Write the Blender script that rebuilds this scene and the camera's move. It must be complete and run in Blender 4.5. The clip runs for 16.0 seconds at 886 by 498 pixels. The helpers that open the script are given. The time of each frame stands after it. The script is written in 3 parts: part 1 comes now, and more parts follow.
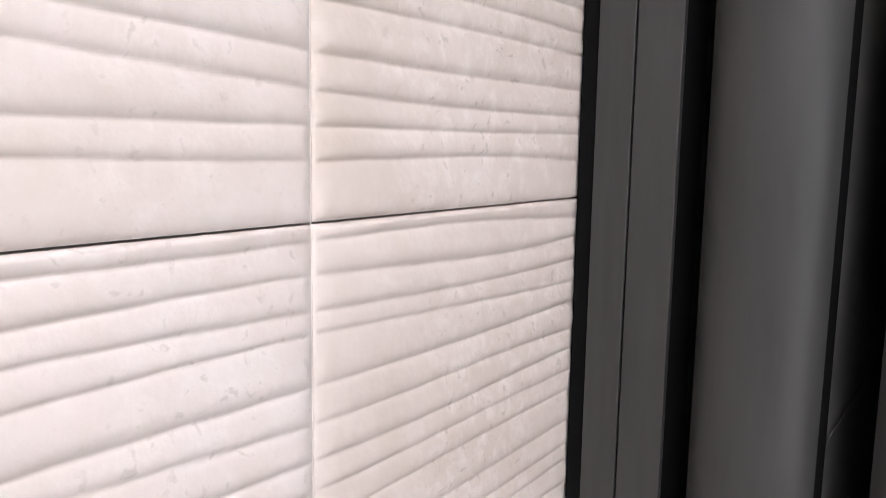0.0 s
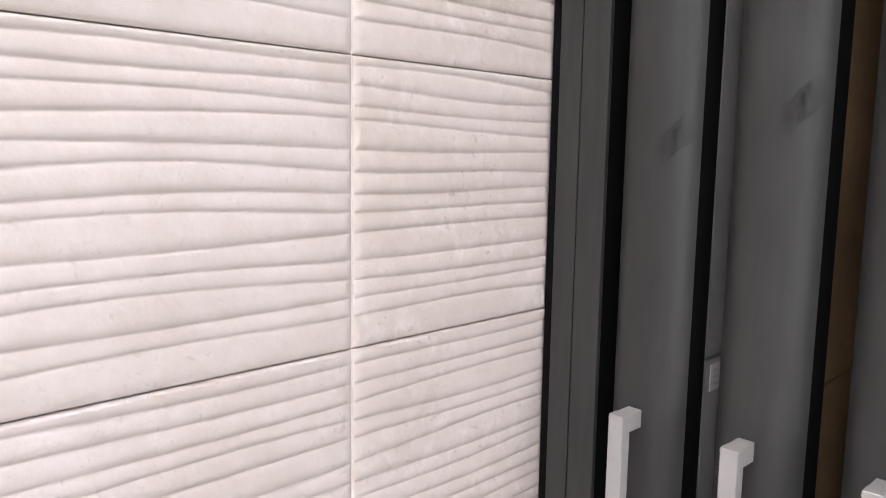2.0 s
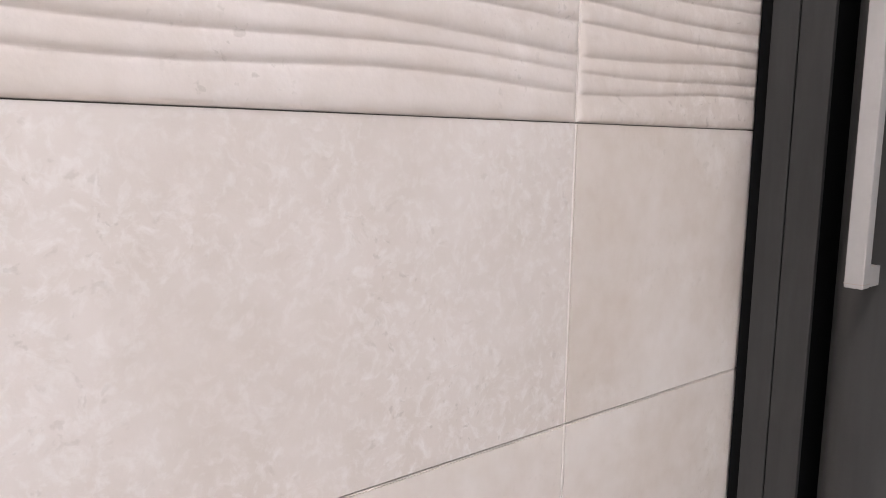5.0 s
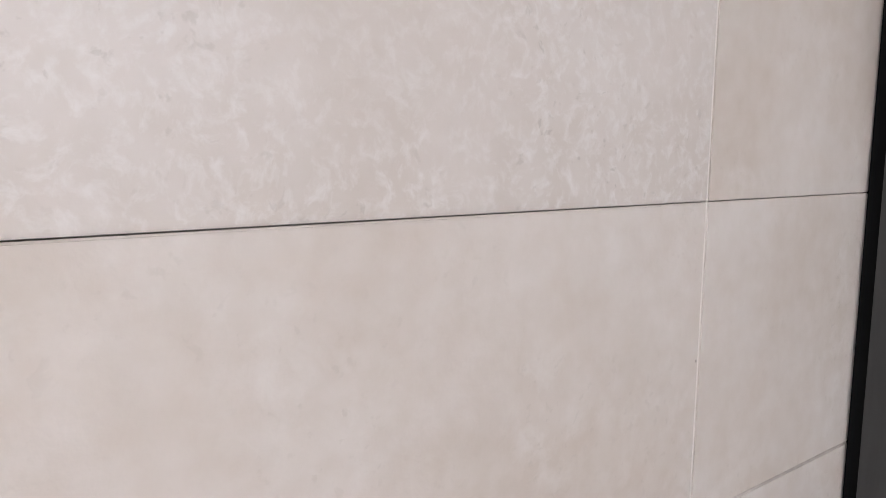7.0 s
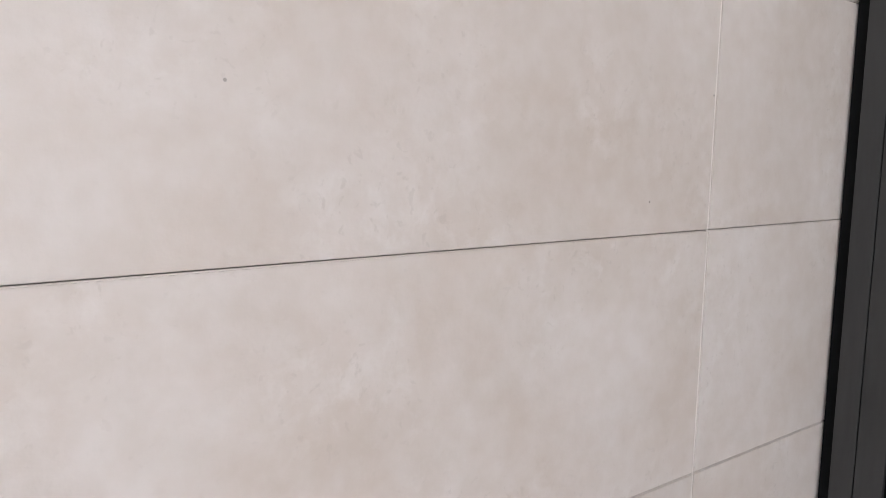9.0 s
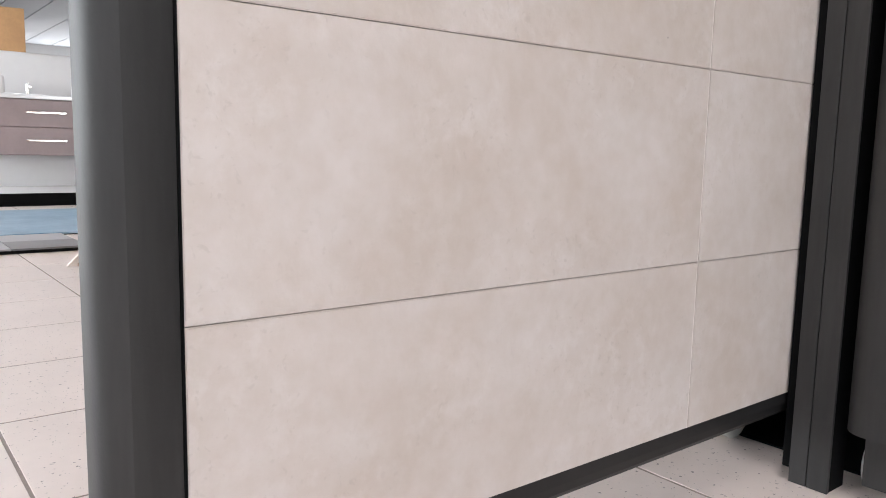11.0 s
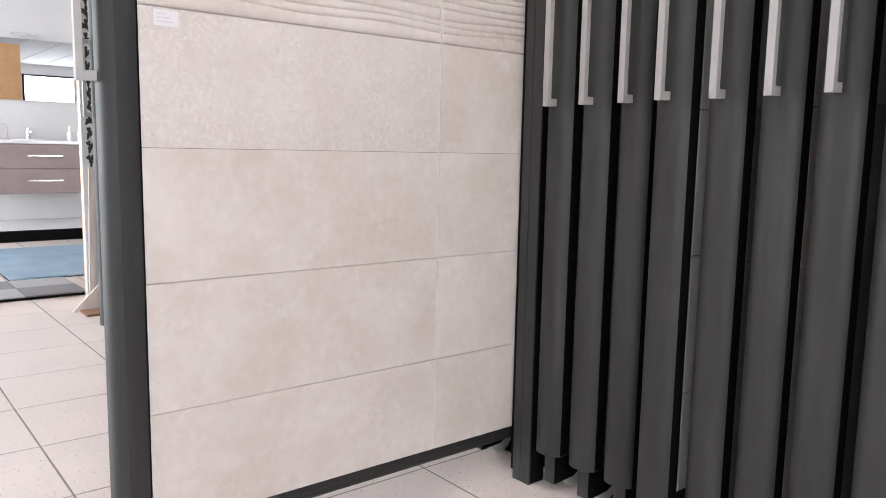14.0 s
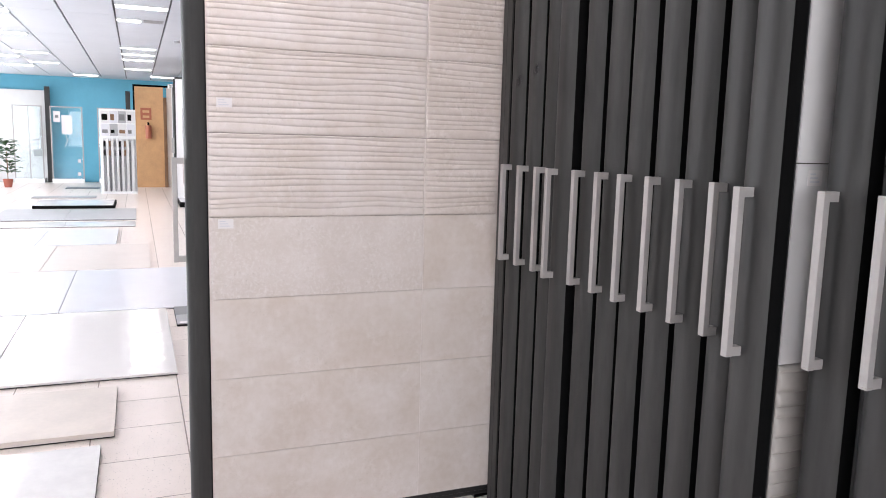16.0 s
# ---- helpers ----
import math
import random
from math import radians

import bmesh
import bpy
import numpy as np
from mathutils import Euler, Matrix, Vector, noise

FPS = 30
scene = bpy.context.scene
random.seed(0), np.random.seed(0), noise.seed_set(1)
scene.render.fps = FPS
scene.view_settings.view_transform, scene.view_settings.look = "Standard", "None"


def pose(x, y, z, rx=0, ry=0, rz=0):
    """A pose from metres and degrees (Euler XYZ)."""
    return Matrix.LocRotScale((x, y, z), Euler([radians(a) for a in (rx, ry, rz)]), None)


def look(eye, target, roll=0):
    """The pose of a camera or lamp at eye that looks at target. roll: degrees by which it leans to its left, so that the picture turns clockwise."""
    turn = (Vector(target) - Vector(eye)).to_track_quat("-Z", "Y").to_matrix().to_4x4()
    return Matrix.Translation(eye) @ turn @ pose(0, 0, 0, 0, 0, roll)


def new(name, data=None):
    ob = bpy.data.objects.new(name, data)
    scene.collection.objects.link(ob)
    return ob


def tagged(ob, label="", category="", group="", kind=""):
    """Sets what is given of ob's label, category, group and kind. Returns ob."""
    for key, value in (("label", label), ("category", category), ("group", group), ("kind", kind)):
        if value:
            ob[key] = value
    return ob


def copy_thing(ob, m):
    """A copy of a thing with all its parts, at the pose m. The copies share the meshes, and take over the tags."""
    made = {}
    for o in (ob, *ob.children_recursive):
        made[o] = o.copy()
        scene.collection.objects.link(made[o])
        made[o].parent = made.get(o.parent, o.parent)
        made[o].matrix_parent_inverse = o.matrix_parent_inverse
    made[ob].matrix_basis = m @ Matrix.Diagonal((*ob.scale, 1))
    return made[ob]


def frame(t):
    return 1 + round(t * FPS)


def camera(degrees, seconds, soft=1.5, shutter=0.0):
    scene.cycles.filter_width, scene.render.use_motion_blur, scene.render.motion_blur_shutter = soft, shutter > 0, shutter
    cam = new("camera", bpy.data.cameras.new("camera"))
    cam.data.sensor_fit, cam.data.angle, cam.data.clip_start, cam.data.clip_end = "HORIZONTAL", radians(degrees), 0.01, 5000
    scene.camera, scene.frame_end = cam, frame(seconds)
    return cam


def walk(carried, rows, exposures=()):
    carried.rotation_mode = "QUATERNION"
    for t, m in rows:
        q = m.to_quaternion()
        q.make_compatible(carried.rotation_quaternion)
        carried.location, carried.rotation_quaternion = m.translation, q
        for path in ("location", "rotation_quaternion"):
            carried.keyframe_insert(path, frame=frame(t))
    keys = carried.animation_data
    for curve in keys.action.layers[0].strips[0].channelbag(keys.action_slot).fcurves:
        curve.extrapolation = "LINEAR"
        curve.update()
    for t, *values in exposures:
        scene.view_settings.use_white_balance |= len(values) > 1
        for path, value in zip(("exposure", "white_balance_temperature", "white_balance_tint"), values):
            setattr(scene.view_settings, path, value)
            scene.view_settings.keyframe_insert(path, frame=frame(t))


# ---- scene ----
cam = camera(60.7, 16.0, soft=1.0)
PATH = [
    (0, (0.254, -0.245, 1.902), (-0.917, 1.354, 1.635), 0.92),
    (0.5, (0.356, -0.317, 1.809), (-0.882, 1.231, 1.541), 1.2),
    (1, (0.43, -0.367, 1.728), (-0.859, 1.138, 1.455), 1.26),
    (1.5, (0.453, -0.373, 1.646), (-0.91, 1.061, 1.352), 1.02),
    (2, (0.511, -0.394, 1.538), (-0.903, 0.997, 1.281), 0.9),
    (2.5, (0.548, -0.428, 1.464), (-0.92, 0.901, 1.189), 1.2),
    (3, (0.604, -0.466, 1.407), (-0.892, 0.834, 1.139), 1.3),
    (3.5, (0.644, -0.517, 1.344), (-0.849, 0.786, 1.073), 1.3),
    (4, (0.601, -0.533, 1.259), (-0.902, 0.758, 0.982), 1.3),
    (4.5, (0.498, -0.512, 1.173), (-1.019, 0.76, 0.889), 1.3),
    (5, (0.405, -0.466, 1.099), (-1.128, 0.788, 0.82), 0.9),
    (7.5, (0.317, -0.518, 0.843), (-1.24, 0.711, 0.585), 0.8),
    (8, (0.357, -0.538, 0.778), (-1.203, 0.686, 0.514), 1.0),
    (8.5, (0.395, -0.577, 0.734), (-1.167, 0.646, 0.478), 0.93),
    (9, (0.43, -0.654, 0.686), (-1.148, 0.549, 0.435), 1.0),
    (9.5, (0.445, -0.738, 0.633), (-1.137, 0.461, 0.392), 0.8),
    (12, (0.759, -0.95, 0.466), (-0.773, 0.307, 0.195), 1.4),
    (12.5, (0.881, -0.995, 0.458), (-0.634, 0.284, 0.197), 1.2),
    (13, (1.007, -1.022, 0.448), (-0.501, 0.262, 0.176), 1.2),
    (13.5, (1.194, -1.056, 0.585), (-0.312, 0.234, 0.324), 0.9),
    (14, (1.405, -1.119, 0.871), (-0.137, 0.128, 0.613), 1.1),
    (14.5, (1.682, -1.158, 1.135), (0.056, -0.023, 0.878), 0.64),
    (15, (1.917, -1.08, 1.254), (0.265, 0.014, 0.979), 1.1),
    (15.5, (2.12, -0.98, 1.301), (0.332, -0.132, 1.011), 1.0),
    (16, (2.328, -0.873, 1.356), (0.492, -0.129, 1.076), 1.5),
]
STOPS = [(0, 0.42, 6350, 10), (1, 0.48, 6350, 10), (2.5, 0.48, 6350, 10), (3.5, 0.39, 6420, 11), (5, 0.27, 6560, 11), (8, 0.18, 6360, 8), (9.5, 0.19, 6400, 8),
         (12, 0.27, 6600, 11), (13, 0.32, 6600, 11), (14.5, 0.27, 6400, 10), (15.5, 0.14, 6420, 11), (16, 0.08, 6440, 12)]
walk(cam, [(t, look(eye, target, roll)) for t, eye, target, roll in PATH], STOPS)

# ---------------------------------------------------------------- light
world = bpy.data.worlds.new("sky")
scene.world = world
world.use_nodes = True
wn = world.node_tree.nodes
sky = wn.new("ShaderNodeTexSky")
sky.sky_type, sky.sun_disc = "NISHITA", False
sky.sun_elevation, sky.sun_rotation = radians(40), radians(120)
wn["Background"].inputs[1].default_value = 0.12
world.node_tree.links.new(sky.outputs[0], wn["Background"].inputs[0])


def window_light(name, eye, target, w, h, power, col):
    """Daylight that stands in a window's opening."""
    d = bpy.data.lights.new(name, "AREA")
    d.shape, d.size, d.size_y, d.energy, d.color = "RECTANGLE", w, h, power, col
    ob = new(name, d)
    ob.matrix_world = look(eye, target)
    return ob


window_light("daylight", (6.15, -2.1, 1.55), (0, -2.1, 1.55), 4.8, 2.0, 122, (0.93, 0.96, 1.0))
window_light("daylight", (6.15, 3.7, 1.55), (0, 3.7, 1.55), 1.7, 2.0, 60, (0.93, 0.96, 1.0))
# three south lamps, unseen, added to brighten the hall and its far end
window_light("daylight", (1.5, -5.1, 1.55), (1.5, 0, 1.55), 4.8, 2.0, 9, (0.9, 0.95, 1.0))
window_light("daylight", (-8.0, -5.1, 1.55), (-8.0, 0, 1.55), 11.6, 2.0, 450, (0.92, 0.96, 1.0))
window_light("daylight", (-17.5, -5.1, 1.55), (-17.5, 0, 1.55), 5.6, 2.0, 150, (0.9, 0.96, 1.0))
LAMP = 26.0

# ---------------------------------------------------------------- materials
def mat(name, col, rough=0.5, metal=0.0, amount=0.1, scale=8.0, bump=0.0, bscale=60.0, col2=None, spec=0.5, coat=0.0, rnd=0.0, stretch=1.0):
    """A surface with large stains, fine grain and slight relief."""
    m = bpy.data.materials.new(name)
    m.use_nodes = True
    nt = m.node_tree
    n, l = nt.nodes, nt.links
    b = n["Principled BSDF"]
    b.inputs["Roughness"].default_value, b.inputs["Metallic"].default_value = rough, metal
    b.inputs["Specular IOR Level"].default_value = spec
    b.inputs["Coat Weight"].default_value = coat
    g = n.new("ShaderNodeNewGeometry")
    oi = n.new("ShaderNodeObjectInfo")
    off = n.new("ShaderNodeVectorMath")
    off.operation = "MULTIPLY_ADD"
    comb = n.new("ShaderNodeCombineXYZ")
    for i in range(3):
        l.new(oi.outputs["Random"], comb.inputs[i])
    off.inputs[1].default_value = (3.1 * rnd, 7.7 * rnd, 5.3 * rnd)
    l.new(comb.outputs[0], off.inputs[0])
    l.new(g.outputs["Position"], off.inputs[2])
    n1 = n.new("ShaderNodeTexNoise")
    n1.inputs["Scale"].default_value, n1.inputs["Detail"].default_value, n1.inputs["Roughness"].default_value = scale, 8, 0.62
    n2 = n.new("ShaderNodeTexNoise")
    n2.inputs["Scale"].default_value, n2.inputs["Detail"].default_value = scale * 9, 4
    along = n.new("ShaderNodeVectorMath")
    along.operation = "MULTIPLY"
    along.inputs[1].default_value = (1, 1, stretch)
    l.new(off.outputs[0], along.inputs[0])
    l.new(along.outputs[0], n1.inputs["Vector"])
    l.new(along.outputs[0], n2.inputs["Vector"])
    add = n.new("ShaderNodeMath")
    add.operation = "MULTIPLY_ADD"
    add.inputs[1].default_value = 0.35
    l.new(n2.outputs[0], add.inputs[0])
    l.new(n1.outputs[0], add.inputs[2])
    ramp = n.new("ShaderNodeValToRGB")
    lo = col2 or tuple(c * (1 - amount) for c in col)
    ramp.color_ramp.elements[0].position, ramp.color_ramp.elements[0].color = 0.5, (*lo, 1)
    ramp.color_ramp.elements[1].position, ramp.color_ramp.elements[1].color = 0.85, (*col, 1)
    l.new(add.outputs[0], ramp.inputs[0])
    l.new(ramp.outputs[0], b.inputs["Base Color"])
    if bump:
        n3 = n.new("ShaderNodeTexNoise")
        n3.inputs["Scale"].default_value, n3.inputs["Detail"].default_value = bscale, 6
        l.new(off.outputs[0], n3.inputs["Vector"])
        bp = n.new("ShaderNodeBump")
        bp.inputs["Strength"].default_value, bp.inputs["Distance"].default_value = bump, 0.002
        l.new(n3.outputs[0], bp.inputs["Height"])
        l.new(bp.outputs[0], b.inputs["Normal"])
    return m


def stone_mat(name, base, dark, light, fleck=0.6, rough=0.42, scale=85.0, spread=(0.36, 0.66), pits=0.5):
    """Limestone-look glazed tile: clouds, pale shell flecks, brown pits."""
    m = mat(name, base, rough, amount=0.08, scale=5.0, bump=0.12, bscale=140, col2=dark, rnd=1.0)
    nt = m.node_tree
    n, l = nt.nodes, nt.links
    b = n["Principled BSDF"]
    src = b.inputs["Base Color"].links[0].from_socket
    pos = [x for x in n if x.type == "VECT_MATH"][0].outputs[0]
    wob = n.new("ShaderNodeTexNoise")
    wob.inputs["Scale"].default_value, wob.inputs["Detail"].default_value = 30, 5
    l.new(pos, wob.inputs["Vector"])
    mixv = n.new("ShaderNodeVectorMath")
    mixv.operation = "MULTIPLY_ADD"
    mixv.inputs[1].default_value = (0.03, 0.03, 0.03)
    l.new(wob.outputs["Color"], mixv.inputs[0])
    l.new(pos, mixv.inputs[2])
    vor = n.new("ShaderNodeTexNoise")
    vor.inputs["Scale"].default_value, vor.inputs["Detail"].default_value, vor.inputs["Roughness"].default_value = scale, 4, 0.65
    l.new(mixv.outputs[0], vor.inputs["Vector"])
    patch = n.new("ShaderNodeTexNoise")
    patch.inputs["Scale"].default_value, patch.inputs["Detail"].default_value = 7, 3
    l.new(pos, patch.inputs["Vector"])

    def rampf(sock, a, c):
        r = n.new("ShaderNodeMapRange")
        r.inputs[1].default_value, r.inputs[2].default_value = a, c
        l.new(sock, r.inputs[0])
        return r.outputs[0]

    def mul(a, c):
        x = n.new("ShaderNodeMath")
        x.operation = "MULTIPLY"
        l.new(a, x.inputs[0])
        if isinstance(c, float):
            x.inputs[1].default_value = c
        else:
            l.new(c, x.inputs[1])
        return x.outputs[0]

    def mix(fac, a, colr):
        x = n.new("ShaderNodeMix")
        x.data_type = "RGBA"
        l.new(fac, x.inputs["Factor"])
        l.new(a, x.inputs["A"])
        x.inputs["B"].default_value = (*colr, 1)
        return x.outputs["Result"]

    c1 = mix(mul(mul(rampf(vor.outputs[0], 0.48, 0.7), rampf(patch.outputs[0], *spread)), fleck), src, light)
    pit = n.new("ShaderNodeTexNoise")
    pit.inputs["Scale"].default_value, pit.inputs["Detail"].default_value = 130, 3
    l.new(mixv.outputs[0], pit.inputs["Vector"])
    c2 = mix(mul(mul(rampf(pit.outputs[0], 0.62, 0.7), rampf(patch.outputs[0], 0.4, 0.6)), pits), c1, tuple(v * 0.72 for v in dark))
    dots = n.new("ShaderNodeTexVoronoi")
    dots.inputs["Scale"].default_value = 22
    l.new(pos, dots.inputs["Vector"])
    sepd = n.new("ShaderNodeSeparateColor")
    l.new(dots.outputs["Color"], sepd.inputs[0])
    spot = mul(rampf(dots.outputs["Distance"], 0.032, 0.018), rampf(sepd.outputs[0], 0.93, 0.95))
    c3 = mix(mul(spot, 0.7), c2, tuple(v * 0.35 for v in dark))
    l.new(c3, b.inputs["Base Color"])
    return m


def speckle_mat(name, base, dark):
    """Porcelain floor tile with dark specks."""
    m = mat(name, base, 0.28, amount=0.06, scale=4.0, bump=0.05, bscale=90, rnd=0.6)
    nt = m.node_tree
    n, l = nt.nodes, nt.links
    b = n["Principled BSDF"]
    src = b.inputs["Base Color"].links[0].from_socket
    pos = [x for x in n if x.type == "VECT_MATH"][0].outputs[0]
    out = src
    wob = n.new("ShaderNodeTexNoise")
    wob.inputs["Scale"].default_value, wob.inputs["Detail"].default_value = 260, 2
    l.new(pos, wob.inputs["Vector"])
    warp = n.new("ShaderNodeVectorMath")
    warp.operation = "MULTIPLY_ADD"
    warp.inputs[1].default_value = (0.009, 0.009, 0.0)
    l.new(wob.outputs["Color"], warp.inputs[0])
    l.new(pos, warp.inputs[2])
    pos = warp.outputs[0]
    for sc, thr, rad in ((62.0, 0.82, 0.17), (110.0, 0.74, 0.2), (190.0, 0.8, 0.24)):
        v = n.new("ShaderNodeTexVoronoi")
        v.inputs["Scale"].default_value = sc
        l.new(pos, v.inputs["Vector"])
        s = n.new("ShaderNodeSeparateColor")
        l.new(v.outputs["Color"], s.inputs[0])
        a = n.new("ShaderNodeMapRange")
        a.inputs[1].default_value, a.inputs[2].default_value = rad, rad - 0.08
        l.new(v.outputs["Distance"], a.inputs[0])
        g = n.new("ShaderNodeMath")
        g.operation = "GREATER_THAN"
        g.inputs[1].default_value = thr
        l.new(s.outputs[0], g.inputs[0])
        p = n.new("ShaderNodeMath")
        p.operation = "MULTIPLY"
        l.new(a.outputs[0], p.inputs[0])
        l.new(g.outputs[0], p.inputs[1])
        q = n.new("ShaderNodeMath")
        q.operation = "MULTIPLY"
        l.new(p.outputs[0], q.inputs[0])
        q.use_clamp = True
        r = n.new("ShaderNodeMath")
        r.operation = "MULTIPLY"
        r.inputs[1].default_value = 1.7
        l.new(s.outputs[1], r.inputs[0])
        l.new(r.outputs[0], q.inputs[1])
        x = n.new("ShaderNodeMix")
        x.data_type = "RGBA"
        l.new(q.outputs[0], x.inputs["Factor"])
        l.new(out, x.inputs["A"])
        x.inputs["B"].default_value = (*dark, 1)
        out = x.outputs["Result"]
    l.new(out, b.inputs["Base Color"])
    return m


def glow(name, col, strength):
    m = bpy.data.materials.new(name)
    m.use_nodes = True
    b = m.node_tree.nodes["Principled BSDF"]
    b.inputs["Base Color"].default_value = (*col, 1)
    b.inputs["Emission Color"].default_value = (*col, 1)
    b.inputs["Emission Strength"].default_value = strength
    return m


def glass_mat(name, col=(1, 1, 1)):
    m = bpy.data.materials.new(name)
    m.use_nodes = True
    b = m.node_tree.nodes["Principled BSDF"]
    b.inputs["Base Color"].default_value = (*col, 1)
    b.inputs["Roughness"].default_value = 0.02
    b.inputs["Transmission Weight"].default_value = 1.0
    return m


STONE = stone_mat("limestone_tile", (0.66, 0.60, 0.568), (0.565, 0.49, 0.437), (0.72, 0.672, 0.648), 0.5, scale=38.0, spread=(0.42, 0.62), pits=0.25)
FLECKED = stone_mat("flecked_limestone_tile", (0.64, 0.58, 0.553), (0.558, 0.492, 0.45), (0.708, 0.667, 0.65), 0.75, scale=110.0, spread=(0.2, 0.5), pits=0.5)
WAVE = stone_mat("limestone_wave_tile", (0.65, 0.592, 0.57), (0.562, 0.492, 0.448), (0.71, 0.662, 0.642), 0.55, scale=65.0, spread=(0.44, 0.64), pits=0.5)
VEINED = stone_mat("veined_limestone_wave_tile", (0.63, 0.563, 0.53), (0.545, 0.472, 0.425), (0.715, 0.662, 0.635), 0.65, scale=60.0, spread=(0.36, 0.56), pits=0.65)
GROUT = mat("tile_joint", (0.4, 0.35, 0.31), 0.9)
PALEJOINT = mat("pale_joint_filler", (0.8, 0.74, 0.70), 0.7, amount=0.06, scale=20)
FRAME = mat("dark_powder_coat", (0.033, 0.0325, 0.032), 0.52, amount=0.42, scale=14.0, bump=0.06, bscale=300, stretch=0.12)
# darker than FRAME: the shade on the bottom rail is in its colour
RAIL = mat("shaded_rail_coat", (0.014, 0.0135, 0.0135), 0.5, amount=0.3, scale=6.0)
# rubber parts, and black sheets that stand in for shade
BLACK = mat("rubber_and_shade_black", (0.0035, 0.0035, 0.0038), 0.9, spec=0.12)
BOARD = mat("core_board", (0.09, 0.078, 0.07), 0.8)
SILVER = mat("satin_silver", (0.39, 0.372, 0.362), 0.48, metal=0.1, amount=0.08, scale=20)
STEEL = mat("bolt_steel", (0.35, 0.34, 0.33), 0.3, metal=1.0)
NYLON = mat("white_nylon", (0.72, 0.72, 0.68), 0.35, amount=0.08, scale=30)
FLOOR = speckle_mat("speckled_floor_tile", (0.79, 0.69, 0.63), (0.17, 0.14, 0.13))
FGROUT = mat("floor_joint", (0.34, 0.28, 0.245), 0.9, amount=0.2, scale=12)
WHITE = mat("white_paint", (0.8, 0.8, 0.8), 0.6, amount=0.04, scale=2)
BLUE = mat("blue_paint", (0.115, 0.40, 0.545), 0.6, amount=0.08, scale=1.5)
CEIL = mat("ceiling_panel", (0.62, 0.64, 0.685), 0.7, amount=0.05, scale=1.5)
CEILGAP = mat("ceiling_groove", (0.12, 0.12, 0.13), 0.8)
ORANGE = mat("orange_wood", (0.66, 0.38, 0.18), 0.45, amount=0.18, scale=3)
BROWN = mat("brown_wood", (0.24, 0.125, 0.06), 0.5, amount=0.3, scale=5)
VANITY = mat("taupe_laminate", (0.335, 0.265, 0.265), 0.35, amount=0.12, scale=6)
CERAMIC = mat("white_ceramic", (0.85, 0.85, 0.85), 0.12, amount=0.02, coat=0.5)
CHROME = mat("chrome", (0.85, 0.85, 0.85), 0.22, metal=1.0, amount=0.02)
MIRROR = mat("mirror_glass", (0.92, 0.93, 0.93), 0.01, metal=1.0, amount=0.0)
TINT = glass_mat("shower_glass", (0.9, 0.97, 0.98))
WOODTILE = mat("brown_wood_tile", (0.3, 0.19, 0.10), 0.4, amount=0.45, scale=9, bump=0.1)
RIBBED = mat("ribbed_greige_tile", (0.42, 0.39, 0.365), 0.32, amount=0.15, scale=6)
GREYTILE = mat("grey_tile", (0.33, 0.32, 0.315), 0.4, amount=0.2, scale=6, rnd=1)
PALETILE = mat("pale_glossy_tile", (0.7, 0.69, 0.69), 0.2, amount=0.05, scale=5, rnd=1)
MARBLE = mat("white_marble_tile", (0.84, 0.82, 0.80), 0.1, col2=(0.7, 0.68, 0.67), scale=2.5)
OAK = mat("pale_oak_tile", (0.74, 0.655, 0.585), 0.35, amount=0.12, scale=4)
GLOSSY = mat("glossy_white_tile", (0.8, 0.76, 0.73), 0.16, amount=0.03, coat=0.4)
LIGHTGREY = mat("light_grey_tile", (0.66, 0.66, 0.70), 0.3, amount=0.05, scale=3)
BEIGE = mat("beige_tile", (0.68, 0.60, 0.545), 0.35, amount=0.08, scale=3)
MIDGREY = mat("mid_grey_tile", (0.4, 0.4, 0.41), 0.4, amount=0.12, scale=4)
DARKGREY = mat("dark_grey_tile", (0.2, 0.2, 0.205), 0.4, amount=0.15, scale=6)
BLUERUG = mat("blue_tile", (0.34, 0.48, 0.58), 0.3, col2=(0.18, 0.32, 0.43), scale=4)
PAPER = mat("white_paper_label", (0.72, 0.69, 0.69), 0.6, amount=0.03)
INK = mat("printed_ink", (0.6, 0.6, 0.65), 0.7)
PATTERN = mat("black_pattern_tile", (0.03, 0.03, 0.03), 0.4)
RED = mat("red_sign", (0.42, 0.12, 0.06), 0.4)
LEAF = mat("leaf_green", (0.05, 0.11, 0.045), 0.4, amount=0.3, scale=10)
TERRA = mat("terracotta", (0.4, 0.12, 0.08), 0.7, amount=0.2)
LIT = glow("lamp_diffuser", (1.0, 0.96, 0.985), LAMP)


# ---------------------------------------------------------------- mesh helpers
def box(bm, x0, x1, y0, y1, z0, z1, bevel=0.0):
    vs = [bm.verts.new(c) for c in ((x0, y0, z0), (x1, y0, z0), (x1, y1, z0), (x0, y1, z0), (x0, y0, z1), (x1, y0, z1), (x1, y1, z1), (x0, y1, z1))]
    fs = [bm.faces.new([vs[i] for i in q]) for q in ((0, 3, 2, 1), (4, 5, 6, 7), (0, 1, 5, 4), (1, 2, 6, 5), (2, 3, 7, 6), (3, 0, 4, 7))]
    if bevel:
        es = list({e for f in fs for e in f.edges})
        bmesh.ops.bevel(bm, geom=es, offset=bevel, segments=2, affect="EDGES", profile=0.5)
    return bm


